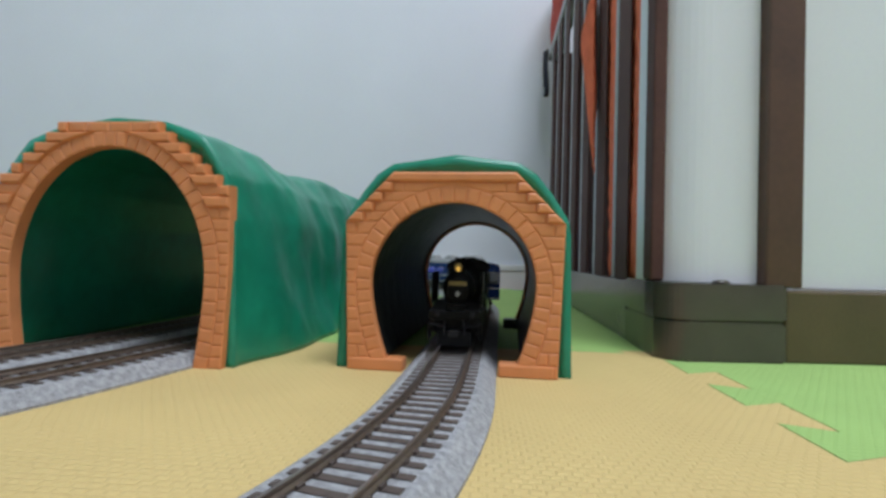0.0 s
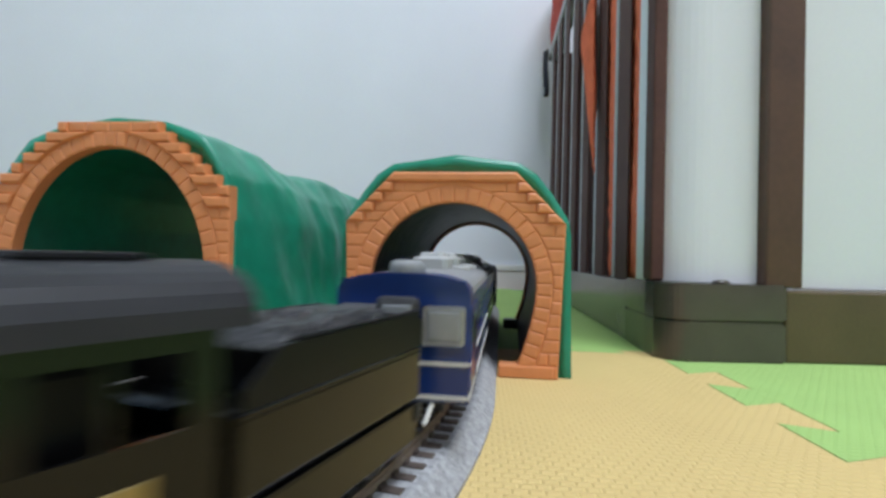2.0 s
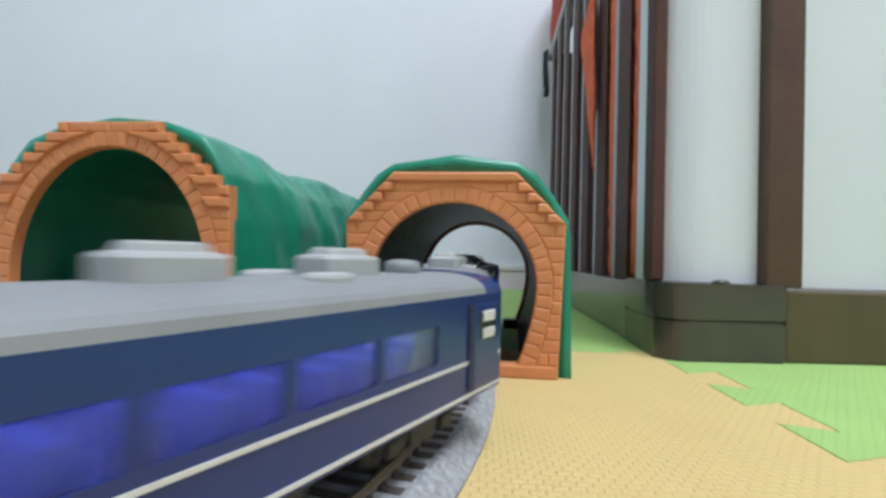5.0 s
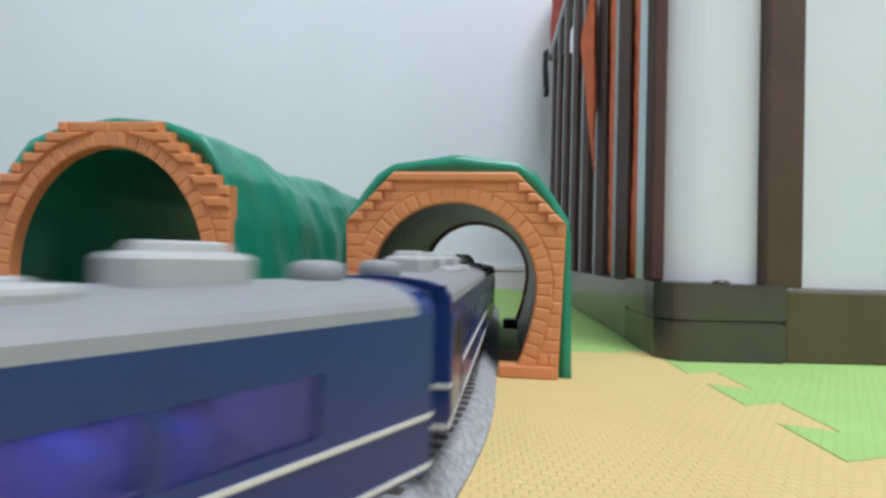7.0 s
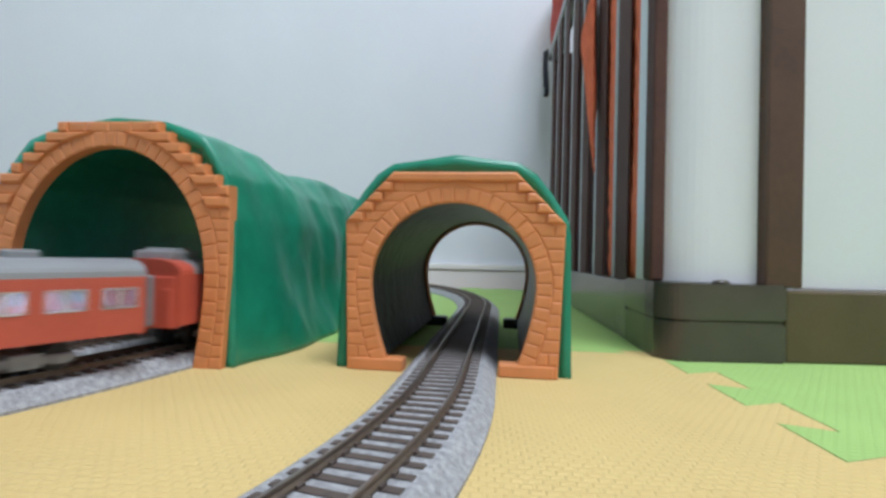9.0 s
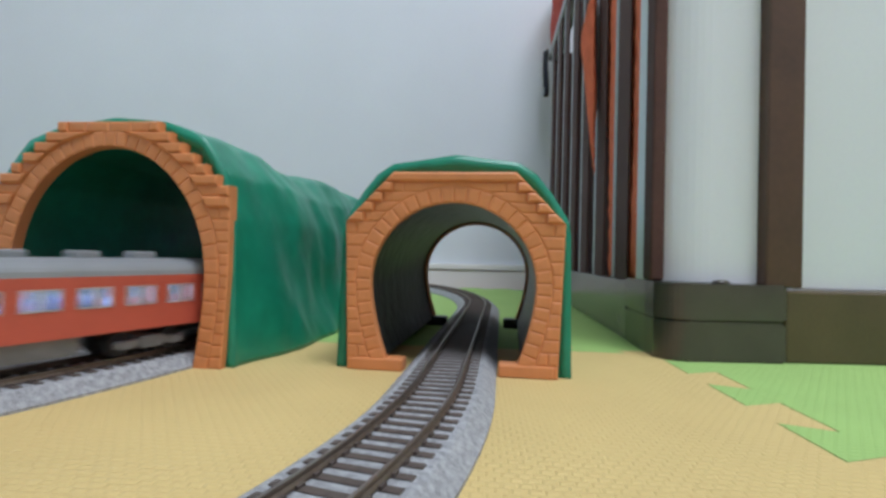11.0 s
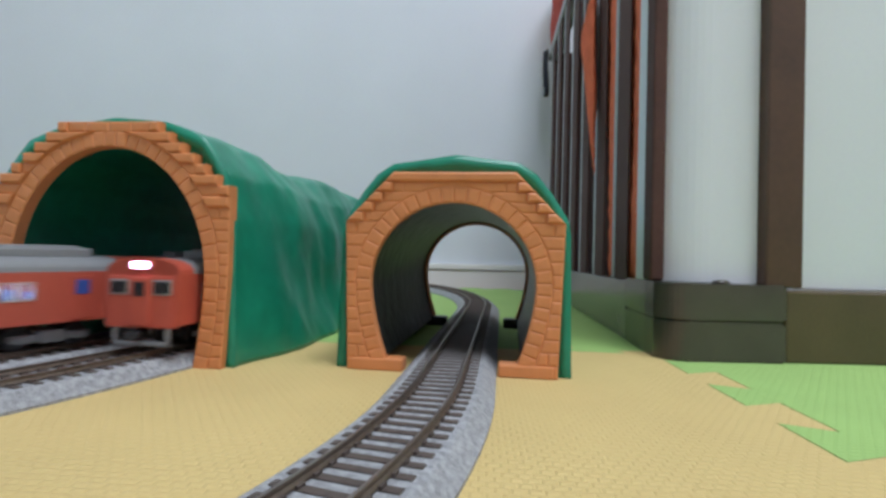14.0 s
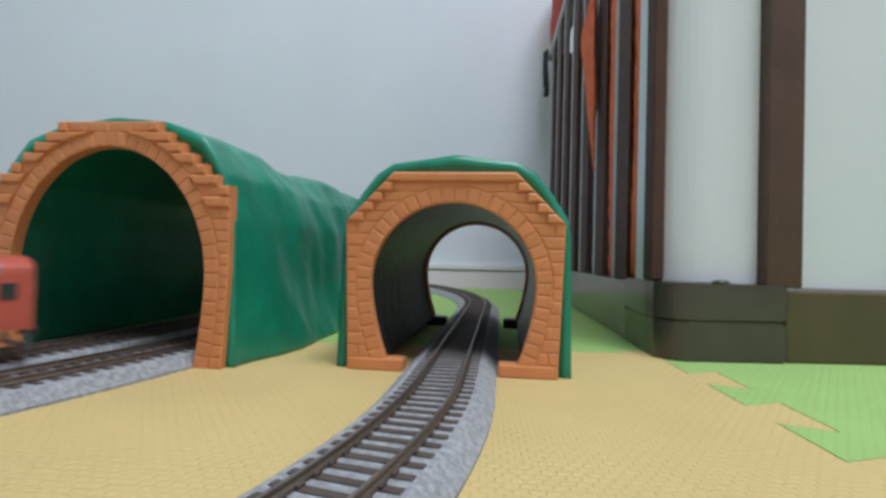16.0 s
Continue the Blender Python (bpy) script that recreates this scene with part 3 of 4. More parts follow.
def rack():
    ob = empty("storage_rack", "dark brown slatted storage rack with white front panels and plastic base", "storage rack")
    # low base along the side
    bm = boxes((.0600, SIDE_LEN, -.028, 0, .0, .0435), bevel=.0015)
    part("base_rail", bm, M_SIDEBASE, ob, "glossy dark brown plastic base rail", at=side_pose(0))
    bm = boxes((.030, SIDE_LEN, -.024, -.001, .4400, RACK_TOP), bevel=.0015)
    part("top_rail", bm, M_GREYEDGE, ob, "grey top rail", at=side_pose(0))
    # slats: each a brown blade with a grey edge strip
    for k in range(7):
        g = .114 + .084 * k
        bm = boxes((g - .043, g - .0050, -.0043, -.0028, .0435, .440), bevel=.0005)
        part("slat", bm, M_BROWN, ob, at=side_pose(0))
        bm = boxes((g - .0048, g + .0045, -.0045, -.0025, .0436, .4399), bevel=.0005)
        part("edge_strip", bm, M_GREYEDGE, ob, "grey edge strip", at=side_pose(0))
    # Added behind the slats, reaching above them, so that the gaps stay dark.
    bm = boxes((.040, SIDE_LEN, -.062, -.058, .0, .62), (SIDE_LEN - .004, SIDE_LEN, -.058, -.010, .0, RACK_TOP))
    part("inner_panel", bm, M_BROWN, ob, "dark brown panel added to keep the slat gaps dark", at=side_pose(0))
    # corner post
    bm = boxes((.0215, .0375, -.0090, -.0010, .0450, RACK_TOP), bevel=.0015)
    part("edge_post", bm, M_GREYEDGE, ob, "grey corner strip", at=side_pose(0))
    bm = boxes((.0035, .0205, -.0085, -.0003, .0460, RACK_TOP), bevel=.0015)
    part("corner_post", bm, M_BROWN, ob, at=side_pose(0))
    # rounded corner cap of the base
    fy = .2957
    outline = [(.1343, .3735), (.1318, .347), (.1298, .326)]
    for i in range(9):
        a = math.pi * (1.0 + .5 * i / 8)
        outline.append((.1440 + .0150 * math.cos(a), .3105 + .0150 * math.sin(a)))
    outline += [(.1995, fy - .0004), (.2010, fy + .0010), (.2010, .380)]
    for z0, z1, name in ((.0, .0235, "base_cap"), (.0240, .0455, "base_cap")):
        bm = bmesh.new()
        prism(bm, [(x, y) for x, y in outline], 0, 1)
        for v in bm.verts:
            v.co = Vector((v.co.x, v.co.z, z0 if v.co.y < .5 else z1))
        bmesh.ops.bevel(bm, geom=[e for e in bm.edges if abs(e.verts[0].co.z - e.verts[1].co.z) < 1e-6], offset=.0012, segments=2, affect="EDGES")
        part(name, bm, M_BASEBROWN, ob, "glossy dark brown rounded corner cap")
    bm = boxes((.2013, .80, fy + .0022, .345, 0, .0425), bevel=.0015)
    part("front_base", bm, M_FRONTBASE, ob, "dark brown plastic front base")
    # front panels and posts
    bm = bmesh.new()
    pts = []
    for i in range(13):
        a = math.pi * (1.02 + .46 * i / 12)
        pts.append((.1630 + .034 * math.cos(a), .3420 + .034 * math.sin(a)))
    pts += [(.1898, .3075), (.1898, .3105)] + [(x + .003, y + .003) for x, y in reversed(pts)]
    prism(bm, pts, 0, 1)
    for v in bm.verts:
        v.co = Vector((v.co.x, v.co.z, .0458 if v.co.y < .5 else RACK_TOP))
    part("corner_panel", bm, M_PANEL, ob, "curved white panel", smooth=False)
    bm = boxes((.1903, .2120, .2990, .3120, .0440, RACK_TOP), bevel=.0012)
    part("front_post", bm, material("brown_wood", (.085, .040, .022), .45, vary=.3, grain=30, bump=.2, fine=250), ob, "brown wooden post")
    bm = boxes((.2130, .800, .3060, .3100, .0430, RACK_TOP), bevel=.0008)
    part("front_panel", bm, M_PANEL, ob, "white panel")
    bm = bmesh.new()
    turned(bm, [(0, .0050), (.0010, .0048), (.0018, .0030), (.0022, .0012)], "z", (.1655, .302, .0457), 16)
    part("screw_cover", bm, M_BASEBROWN, ob, "small round cover", smooth=True)
    return ob


rack()


def cloth(name, label, cat, m, outline, thick, mat, lump=.006, seed=1.0):
    """A hanging cloth: an outline of (along, height) filled, thick and folded."""
    bm = bmesh.new()
    nz, nx = 60, 40
    grids = []
    for side in (0, 1):
        g = []
        for i in range(nz + 1):
            f = i / nz
            zlo, zhi = outline[0][2], outline[-1][2]
            z = zlo + (zhi - zlo) * f
            a = np.interp(z, [o[2] for o in outline], [o[0] for o in outline])
            b = np.interp(z, [o[2] for o in outline], [o[1] for o in outline])
            row = []
            for k in range(nx + 1):
                q = k / nx
                x = a + (b - a) * q
                bulge = thick * min(1.0, (b - a) / .018) * math.sqrt(max(0.02, 1 - (2 * q - 1) ** 2)) * (1 if side else -1)
                y = bulge + lump * noise.noise(Vector((x * 40, z * 18, seed + side * .3))) + .0007 * math.sin(x * 1400 + z * 160)
                row.append(bm.verts.new((x, y, z)))
            g.append(row)
        grids.append(g)
        for r0, r1 in zip(g, g[1:]):
            for k in range(nx):
                bm.faces.new((r0[k], r0[k + 1], r1[k + 1], r1[k]))
    g0, g1 = grids
    for i in range(nz):
        for k in (0, nx):
            bm.faces.new((g0[i][k], g0[i + 1][k], g1[i + 1][k], g1[i][k]))
    for i in (0, nz):
        for k in range(nx):
            bm.faces.new((g0[i][k], g0[i][k + 1], g1[i][k + 1], g1[i][k]))
    ob = tagged(part(name, bm, mat, smooth=True), label, cat)
    ob.matrix_basis = m
    return ob


GARMENT = empty("knit_garment", "orange ribbed knit garment hanging inside the slatted rack", "garment")
for nm, inset, rows, thick in (("garment_body", .0074, [(.030, .150, .0445), (.030, .160, .150), (.030, .190, .300), (.030, .205, .437)], .0012),
                               ("sleeve", -.0040, [(.1700, .1706, .1380), (.1745, .1860, .1855), (.1785, .2030, .2240), (.1825, .2270, .2660), (.1835, .2420, .2790), (.1845, .2490, .2930), (.1850, .2460, .3020), (.1860, .2060, .3110), (.1865, .1900, .3200), (.1900, .1906, .437)], .0040)):
    g = cloth(nm, "", "", side_pose(0, inset), rows, thick, M_ORANGE, lump=.0012)
    g.parent = GARMENT
cloth("red_garment", "red cloth draped over the far end of the rack", "garment", side_pose(0, .018),
      [(.60, .668, .4552), (.575, .690, .48), (.56, .69, .60)], .016, M_RED, seed=4.0)
cloth("dark_strap", "dark cloth strap hanging from the rack's far top corner", "strap", side_pose(0, -.004),
      [(.655, .672, .370), (.650, .680, .395), (.655, .680, .430), (.650, .672, .4545)], .004, M_DARKCLOTH, seed=9.0)

# ---- tracks ----
track("grey roadbed model track running through the small tunnel", LINE_R, -1.9, 1.6, -.78, .22, M_BALLAST)
track("grey roadbed model track, nearer of two through the large tunnel", LINE_A, -1.6, 1.6, -.22, .16, M_BALLAST)
track("grey roadbed model track, farther of two through the large tunnel", LINE_B, -1.6, 1.6, -.22, .16, M_BALLAST)


# ---- rolling stock; x forward, z up from the rail head ----
def wheelset(x, r, parent, mat=None):
    bm = bmesh.new()
    for s in (-1, 1):
        y = s * .0074
        turned(bm, [(y - .0013, r * .99), (y - .0009, r), (y + .0009, r), (y + .0013, r * .99)], "y", (0, 0, 0), 24)
        turned(bm, [(y - s * .0022, r + .0008), (y - s * .0013, r + .0008)], "y", (0, 0, 0), 24)
    cyl(bm, (0, -.0075, 0), (0, .0075, 0), .0011, n=10)
    return part("wheelset", bm, mat or M_UNDER, parent, "dark metal wheel pair", at=pose(x, 0, r))


def bogie(x, parent, mat):
    b = part("bogie", boxes((-.017, .017, -.0130, -.0112, .0040, .0072), (-.017, .017, .0112, .0130, .0040, .0072), (-.004, .004, -.0125, .0125, .0045, .0085),
                            (-.0055, .0055, -.0140, -.0125, .0030, .0085), (-.0055, .0055, .0125, .0140, .0030, .0085),
                            (-.0150, -.0090, -.0142, -.0125, .0035, .0070), (-.0150, -.0090, .0125, .0142, .0035, .0070),
                            (.0090, .0150, -.0142, -.0125, .0035, .0070), (.0090, .0150, .0125, .0142, .0035, .0070), bevel=.0004), mat, parent, at=pose(x, 0, 0))
    for dx in (-.0125, .0125):
        wheelset(dx, .0053, b)
    return b


def roof_outline(w, ze, zc, n=14, drop=0.0):
    pts = []
    for i in range(n + 1):
        a = math.pi * i / n
        c, s = math.cos(a), math.sin(a)
        pts.append((w * math.copysign(abs(c) ** .75, c), ze + (zc - ze) * abs(s) ** .8))
    return pts


def side_wall(bm, x0, x1, y0, y1, z0, z1, wins, wz0, wz1):
    """A wall with window holes: wins are (x from, x to)."""
    ya, yb = min(y0, y1), max(y0, y1)
    box(bm, x0, x1, ya, yb, z0, wz0)
    box(bm, x0, x1, ya, yb, wz1, z1)
    x = x0
    for a, b in wins:
        box(bm, x, a, ya, yb, wz0, wz1)
        x = b
    box(bm, x, x1, ya, yb, wz0, wz1)


def coupler(x, s, parent, mat):
    bm = boxes((min(x, x + s * .0065), max(x, x + s * .0065), -.0012, .0012, .0078, .0098), (min(x + s * .0045, x + s * .0072), max(x + s * .0045, x + s * .0072), -.003, .003, .0072, .0104), bevel=.0003)
    return part("coupler", bm, mat, parent)


def cooling_unit(x, parent):
    """A two-tier roof cooling unit with chamfered corners."""
    bm = bmesh.new()
    def tier(hx, hy, cut, z):
        return [bm.verts.new((x + px, py, z)) for px, py in ((hx, -hy + cut), (hx, hy - cut), (hx - cut, hy), (-hx + cut, hy), (-hx, hy - cut), (-hx, -hy + cut), (-hx + cut, -hy), (hx - cut, -hy))]
    loops = [tier(.0090, .0064, .0020, .0432), tier(.0090, .0064, .0020, .0481), tier(.0085, .0059, .0020, .0487), tier(.0064, .0044, .0016, .0491), tier(.0060, .0041, .0016, .0502), tier(.0054, .0035, .0015, .0506)]
    for a, b in zip(loops, loops[1:]):
        for i in range(8):
            bm.faces.new((a[i], a[(i + 1) % 8], b[(i + 1) % 8], b[i]))
    bm.faces.new(loops[0])
    bm.faces.new(loops[-1])
    part("cooling_unit", bm, M_AC, parent, "light grey roof cooling unit")


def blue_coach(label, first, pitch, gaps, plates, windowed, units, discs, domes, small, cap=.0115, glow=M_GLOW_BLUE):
    """first: middle of the rearmost window; gaps: inner edges of the two end doors."""
    ob = empty("passenger_coach", label, "model coach", "coaches of the blue train")
    L, W = .1320, .0180
    z0, ze, zc = .0110, .0389, .0446
    wz0, wz1 = .0235, .0325
    wins = []
    for k in range(8):
        a = first - pitch * .44 + k * pitch
        wins.append((a, a + pitch * .88))
    body = bmesh.new()
    for s in (-1, 1):
        side_wall(body, -L, L, s * W, s * (W - .0012), z0, ze, wins, wz0, wz1)
    box(body, -L + .0012, L - .0012, -W + .0012, W - .0012, z0, z0 + .0014)
    b = part("body", body, M_BLUE, ob, "dark blue painted body")
    # ends
    for s in (-1, 1):
        bm = bmesh.new()
        x = s * (L - .0012)
        xa, xb = min(x, s * L), max(x, s * L)
        box(bm, xa, xb, -W + .0012, W - .0012, z0, ze + .004)
        out = [(y, z) for y, z in roof_outline(W - .0005, ze, zc - .0006)]
        prism_x(bm, out + [(-W + .001, ze - .001), (W - .001, ze - .001)][0:0], xa, xb)
        e = part("end_wall", bm, M_BLUE, ob)
        for q in ((-1, 1) if s in windowed else ()):
            part("end_window", boxes((min(s * L, s * (L + .0006)), max(s * L, s * (L + .0006)), q * .0112 - .0056, q * .0112 + .0056, .0258, .0362), bevel=.0009), M_SILVER, e, "silver-framed end window")
            part("pane", boxes((min(s * L, s * (L + .0010)), max(s * L, s * (L + .0010)), q * .0112 - .0048, q * .0112 + .0048, .0267, .0353), bevel=.0009), M_MILK, e)
        part("gangway", boxes((min(s * L, s * (L + .0030)), max(s * L, s * (L + .0042)), -.0066, .0050, .0120, .0386), bevel=.0018), M_UNDER, e, "dark gangway door frame")
        part("gangway_panel", boxes((min(s * L, s * (L + .0034)), max(s * L, s * (L + .0046)), -.0052, .0036, .0130, .0255), bevel=.0010), M_BLUE, e, "blue gangway door")
        part("gangway_door", boxes((min(s * L, s * (L + .0038)), max(s * L, s * (L + .0046)), -.0048, .0032, .0262, .0366), bevel=.0005), M_MILK, e, "pale door window")
        for z in (.0206, .0118):
            part("end_line", boxes((min(s * L, s * (L + .0004)), max(s * L, s * (L + .0004)), -W + .0002, W - .0002, z, z + .0010)), M_CREAM, e, "cream stripe")
        for q in (-1, 1):
            bm = bmesh.new()
            cyl(bm, (s * (L + .0008), q * .0085, .0105), (s * (L + .0040), q * .0072, .0062), .0007, n=8)
            part("brake_hose", bm, M_CREAM, e, "white brake hose")
        coupler(s * L, s, ob, M_UNDER)
        bogie(s * .094, ob, M_UNDER)
    # stripes
    for s in (-1, 1):
        for z in (.0206, .0118):
            part("stripe", boxes((-L, L, min(s * W, s * (W + .0003)), max(s * W, s * (W + .0003)), z, z + .0008)), M_CREAM, b, "cream stripe")
        for gx in gaps:
            e = math.copysign(1, gx)
            d0, d1 = min(gx + e * .0016, e * (L - .0022)), max(gx + e * .0016, e * (L - .0022))
            part("door", boxes((d0, d1, min(s * (W - .0004), s * (W + .0004)), max(s * (W - .0004), s * (W + .0004)), .0135, .0362), bevel=.0003), M_BLUE, b, "folding door")
            # Flat strip, not sunk in: the recess's shade is put into its dark blue.
            part("door_gap", boxes((gx - .0016, gx + .0016, min(s * (W - .0005), s * (W + .0005)), max(s * (W - .0005), s * (W + .0005)), .0135, .0365)), M_GAP, b, "dark strip for the shade in the door recess")
            mid = (d0 + d1) / 2
            part("door_window", boxes((mid - (d1 - d0) * .30, mid + (d1 - d0) * .30, min(s * W, s * (W + .0007)), max(s * W, s * (W + .0007)), .0262, .0338), bevel=.0003), M_DARKGLASS if e in plates or e > 0 else M_DOORPANE, b)
            e *= .1216
            for z in ((.0315, .0268) if math.copysign(1, gx) in plates else ()):
                part("sign_plate", boxes((e - .0040, e + .0040, min(s * W, s * (W + .0009)), max(s * W, s * (W + .0009)), z - .0004, z + .0026), bevel=.0003), M_CREAM, b, "white sign plate with no legible writing")
        for a, c in wins:
            part("pane", boxes((a, c, min(s * (W - .0006), s * (W - .0003)), max(s * (W - .0006), s * (W - .0003)), wz0, wz1)), M_PANE, b)
    # roof, blue at both ends
    bm = bmesh.new()
    prism_x(bm, roof_outline(W, ze, zc), -L + cap, L - cap)
    part("roof", bm, M_ROOF, ob, "grey rounded roof", smooth=False)
    for s in (-1, 1):
        bm = bmesh.new()
        prism_x(bm, roof_outline(W, ze, zc), min(s * (L - cap), s * L), max(s * (L - cap), s * L))
        part("roof_end", bm, M_BLUE, ob, "blue roof end")
    for x in units:
        cooling_unit(x, ob)
    for x in discs:
        for s in (-1, 1):
            bm = bmesh.new()
            turned(bm, [(.0415, .0066), (.0446, .0066), (.0452, .0062), (.0455, .0050), (.0456, .0020)], "z", (x, s * .0085, 0), 20)
            for v in bm.verts:
                v.co.y = s * .0085 + (v.co.y - s * .0085) * .62
            part("roof_vent", bm, M_AC, ob, "low oval roof ventilator")
    for x in small:
        part("roof_hatch", boxes((x - .0045, x + .0045, -.0050, .0050, .0440, .0468), bevel=.0009), M_AC, ob, "small grey roof hatch")
    for x in domes:
        bm = bmesh.new()
        turned(bm, [(.0425, .0050), (.0462, .0050), (.0474, .0046), (.0479, .0034), (.0481, .0010)], "z", (x, 0, 0), 20)
        part("roof_dome", bm, M_ROOF, ob, "round grey roof ventilator", smooth=True)
    # underfloor
    for x, w in ((-.040, .030), (.004, .040), (.046, .026)):
        part("equipment_box", boxes((x - w / 2, x + w / 2, -.0135, .0135, .0045, .0120), bevel=.0006), M_UNDER, ob)
    # interior
    part("floor_pan", boxes((-L + .002, L - .002, -W + .0014, W - .0014, .0136, .0150)), M_INNER, ob)
    for k in range(18):
        x = -.093 + k * .0109
        part("seat", boxes((x, x + .0030, -.0155, -.0030, .0150, .0282), (x, x + .0030, .0030, .0155, .0150, .0282), bevel=.0006), M_SEAT, ob)
    # Pale partitions added to catch the strip's light behind the end windows.
    for x in (wins[0][0] - .0045, wins[-1][1] + .003):
        part("bulkhead", boxes((x, x + .0014, -W + .0014, W - .0014, .0150, .0385)), M_INNER, ob, "added cream partition that catches the strip's light")
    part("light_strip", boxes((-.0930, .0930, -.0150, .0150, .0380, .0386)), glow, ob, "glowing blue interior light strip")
    for o in ob.children:               # the body rides low on its bogies
        if o.name.split(".")[0] not in ("bogie", "coupler"):
            o.location.z -= .0009
    return ob


def railcar(label, wins, tank, doors, lit, cabs):
    """A vermilion diesel railcar; cabs: the ends that have a driver's cab."""
    ob = empty("railcar", label, "model railcar", "red railcars")
    L, W = .1270, .0180
    z0, ze, zc = .0125, .0365, .0440
    wz0, wz1 = .0235, .0320
    body = bmesh.new()
    for s in (-1, 1):
        side_wall(body, -L, L, s * W, s * (W - .0012), z0, ze, wins, wz0, wz1)
    box(body, -L + .0012, L - .0012, -W + .0012, W - .0012, z0, z0 + .0014)
    b = part("body", body, M_VERMILION, ob, "vermilion red painted body")
    for s in (-1, 1):
        def ex(d0, d1):
            return (min(s * (L + d0), s * (L + d1)), max(s * (L + d0), s * (L + d1)))
        bm = bmesh.new()
        box(bm, *ex(-.0012, .0), -W + .0012, W - .0012, z0 - .001, ze)
        prism_x(bm, roof_outline(W - .0004, ze, zc - .0004), *ex(-.0012, .0))
        box(bm, *ex(0, .0012), -W + .0022, W - .0022, z0 - .001, ze - .001, bevel=.0005)
        e = part("cab_front" if s in cabs else "end_wall", bm, M_VERMILION, ob, "red cab front" if s in cabs else "plain red end wall")
        if s in cabs:
            for q in (-1, 1):
                part("cab_window", boxes((*ex(.001, .0016), q * .0105 - .0046, q * .0105 + .0046, .0268, .0340), bevel=.0004), M_SILVER, e, "silver-framed cab window")
                part("pane", boxes((*ex(.001, .0020), q * .0105 - .0038, q * .0105 + .0038, .0276, .0332), bevel=.0004), M_DARKGLASS, e)
            part("gangway_door", boxes((*ex(.001, .0026), -.0048, .0048, .0125, .0350), bevel=.0006), M_VERMILION, e)
            part("door_window", boxes((*ex(.002, .0030), -.0028, .0028, .0262, .0330), bevel=.0004), M_DARKGLASS, e)
            part("headlight", boxes((*ex(-.0035, .0020), -.0052, .0052, .0388, .0428), bevel=.0012), M_VERMILION, e, "red headlight housing")
            part("lamp_lens", boxes((*ex(.0018, .0026), -.0042, .0042, .0394, .0422), bevel=.0006), M_TAIL if s in lit else M_DARKGLASS, e, "glowing pair of headlight lenses" if s in lit else "unlit headlight lenses")
            part("snow_guard", boxes((*ex(-.001, .0006), -.0140, -.0118, .0030, .0120), (*ex(-.001, .0006), .0118, .0140, .0030, .0120), (*ex(-.001, .0006), -.0140, .0140, .0028, .0050), bevel=.0004),
                 M_GREYUNDER, e, "grey guard frame under the cab")
        else:
            part("gangway", boxes((*ex(.0008, .0046), -.0062, .0062, .0125, .0362), bevel=.0008), M_GREYUNDER, e, "grey gangway bellows")
            for q in (-1, 1):
                part("end_step", boxes((*ex(.0008, .0020), q * .01275 - .00225, q * .01275 + .00225, .0120, .0300), bevel=.0004), M_VERMILION, e)
        coupler(s * (L + .001), s, ob, M_UNDER)
        bogie(s * .086, ob, M_GREYUNDER)
        bm = bmesh.new()
        prism_x(bm, roof_outline(W, ze, zc), min(s * (L - .0120), s * L), max(s * (L - .0120), s * L))
        part("roof_end", bm, M_VERMILION if s in cabs or s < 0 else M_ROOF, ob, "rounded roof end")
        for dx in doors:
            part("door", boxes((dx - .0052, dx + .0052, min(s * (W - .0004), s * (W + .0004)), max(s * (W - .0004), s * (W + .0004)), .0135, .0345), bevel=.0003), M_VERMILION, b, "passenger door")
            part("door_window", boxes((dx - .0032, dx + .0032, min(s * W, s * (W + .0007)), max(s * W, s * (W + .0007)), .0255, .0325), bevel=.0003), M_SEAT, b, "blue door window")
        for dx in [math.copysign(.1180, d) for d in doors]:
            part("cab_side_window", boxes((dx - .0030, dx + .0030, min(s * W, s * (W + .0007)), max(s * W, s * (W + .0007)), .0255, .0325), bevel=.0003), M_DARKGLASS, b, "dark cab side window")
        for a, c in wins:
            ya, yb = min(s * (W - .0006), s * (W - .0003)), max(s * (W - .0006), s * (W - .0003))
            p = part("pane", boxes((a, c, ya, yb, wz0, wz1)), M_PANE, b)
            y2, y3 = min(s * (W - .0002), s * (W + .0003)), max(s * (W - .0002), s * (W + .0003))
            part("window_frame", boxes((a, c, y2, y3, wz0, wz0 + .0007), (a, c, y2, y3, wz1 - .0006, wz1), (a, a + .0006, y2, y3, wz0, wz1), (c - .0006, c, y2, y3, wz0, wz1),
                                       ((a + c) / 2 - .0007, (a + c) / 2 + .0007, y2, y3, wz0, wz1)), M_SILVER, b, "silver window frame")
    bm = bmesh.new()
    prism_x(bm, roof_outline(W, ze, zc), -L + .0120, L - .0120)
    part("roof", bm, M_ROOF, ob, "grey rounded roof")
    bm = boxes((tank[0], tank[1], -.0095, .0095, .0428, .0478), (tank[0] + .005, tank[1] - .005, -.0080, .0080, .0470, .0490), bevel=.0010)
    part("roof_tank", bm, M_ROOF, ob, "grey roof water tank")
    for x in (-.050, -.022, .006, .034, .062, .088):
        part("roof_vent", boxes((x - .0055, x + .0055, -.0045, .0045, .0425, .0470), bevel=.0009), M_ROOF, ob, "grey roof ventilator")
    for x, w in ((-.046, .022), (-.012, .034), (.034, .040)):
        part("equipment_box", boxes((x - w / 2, x + w / 2, -.0140, .0140, .0045, .0125), bevel=.0006), M_GREYUNDER, ob, "grey underfloor engine box")
    part("floor_pan", boxes((-L + .002, L - .002, -W + .0014, W - .0014, .0141, .0155)), M_INNER, ob)
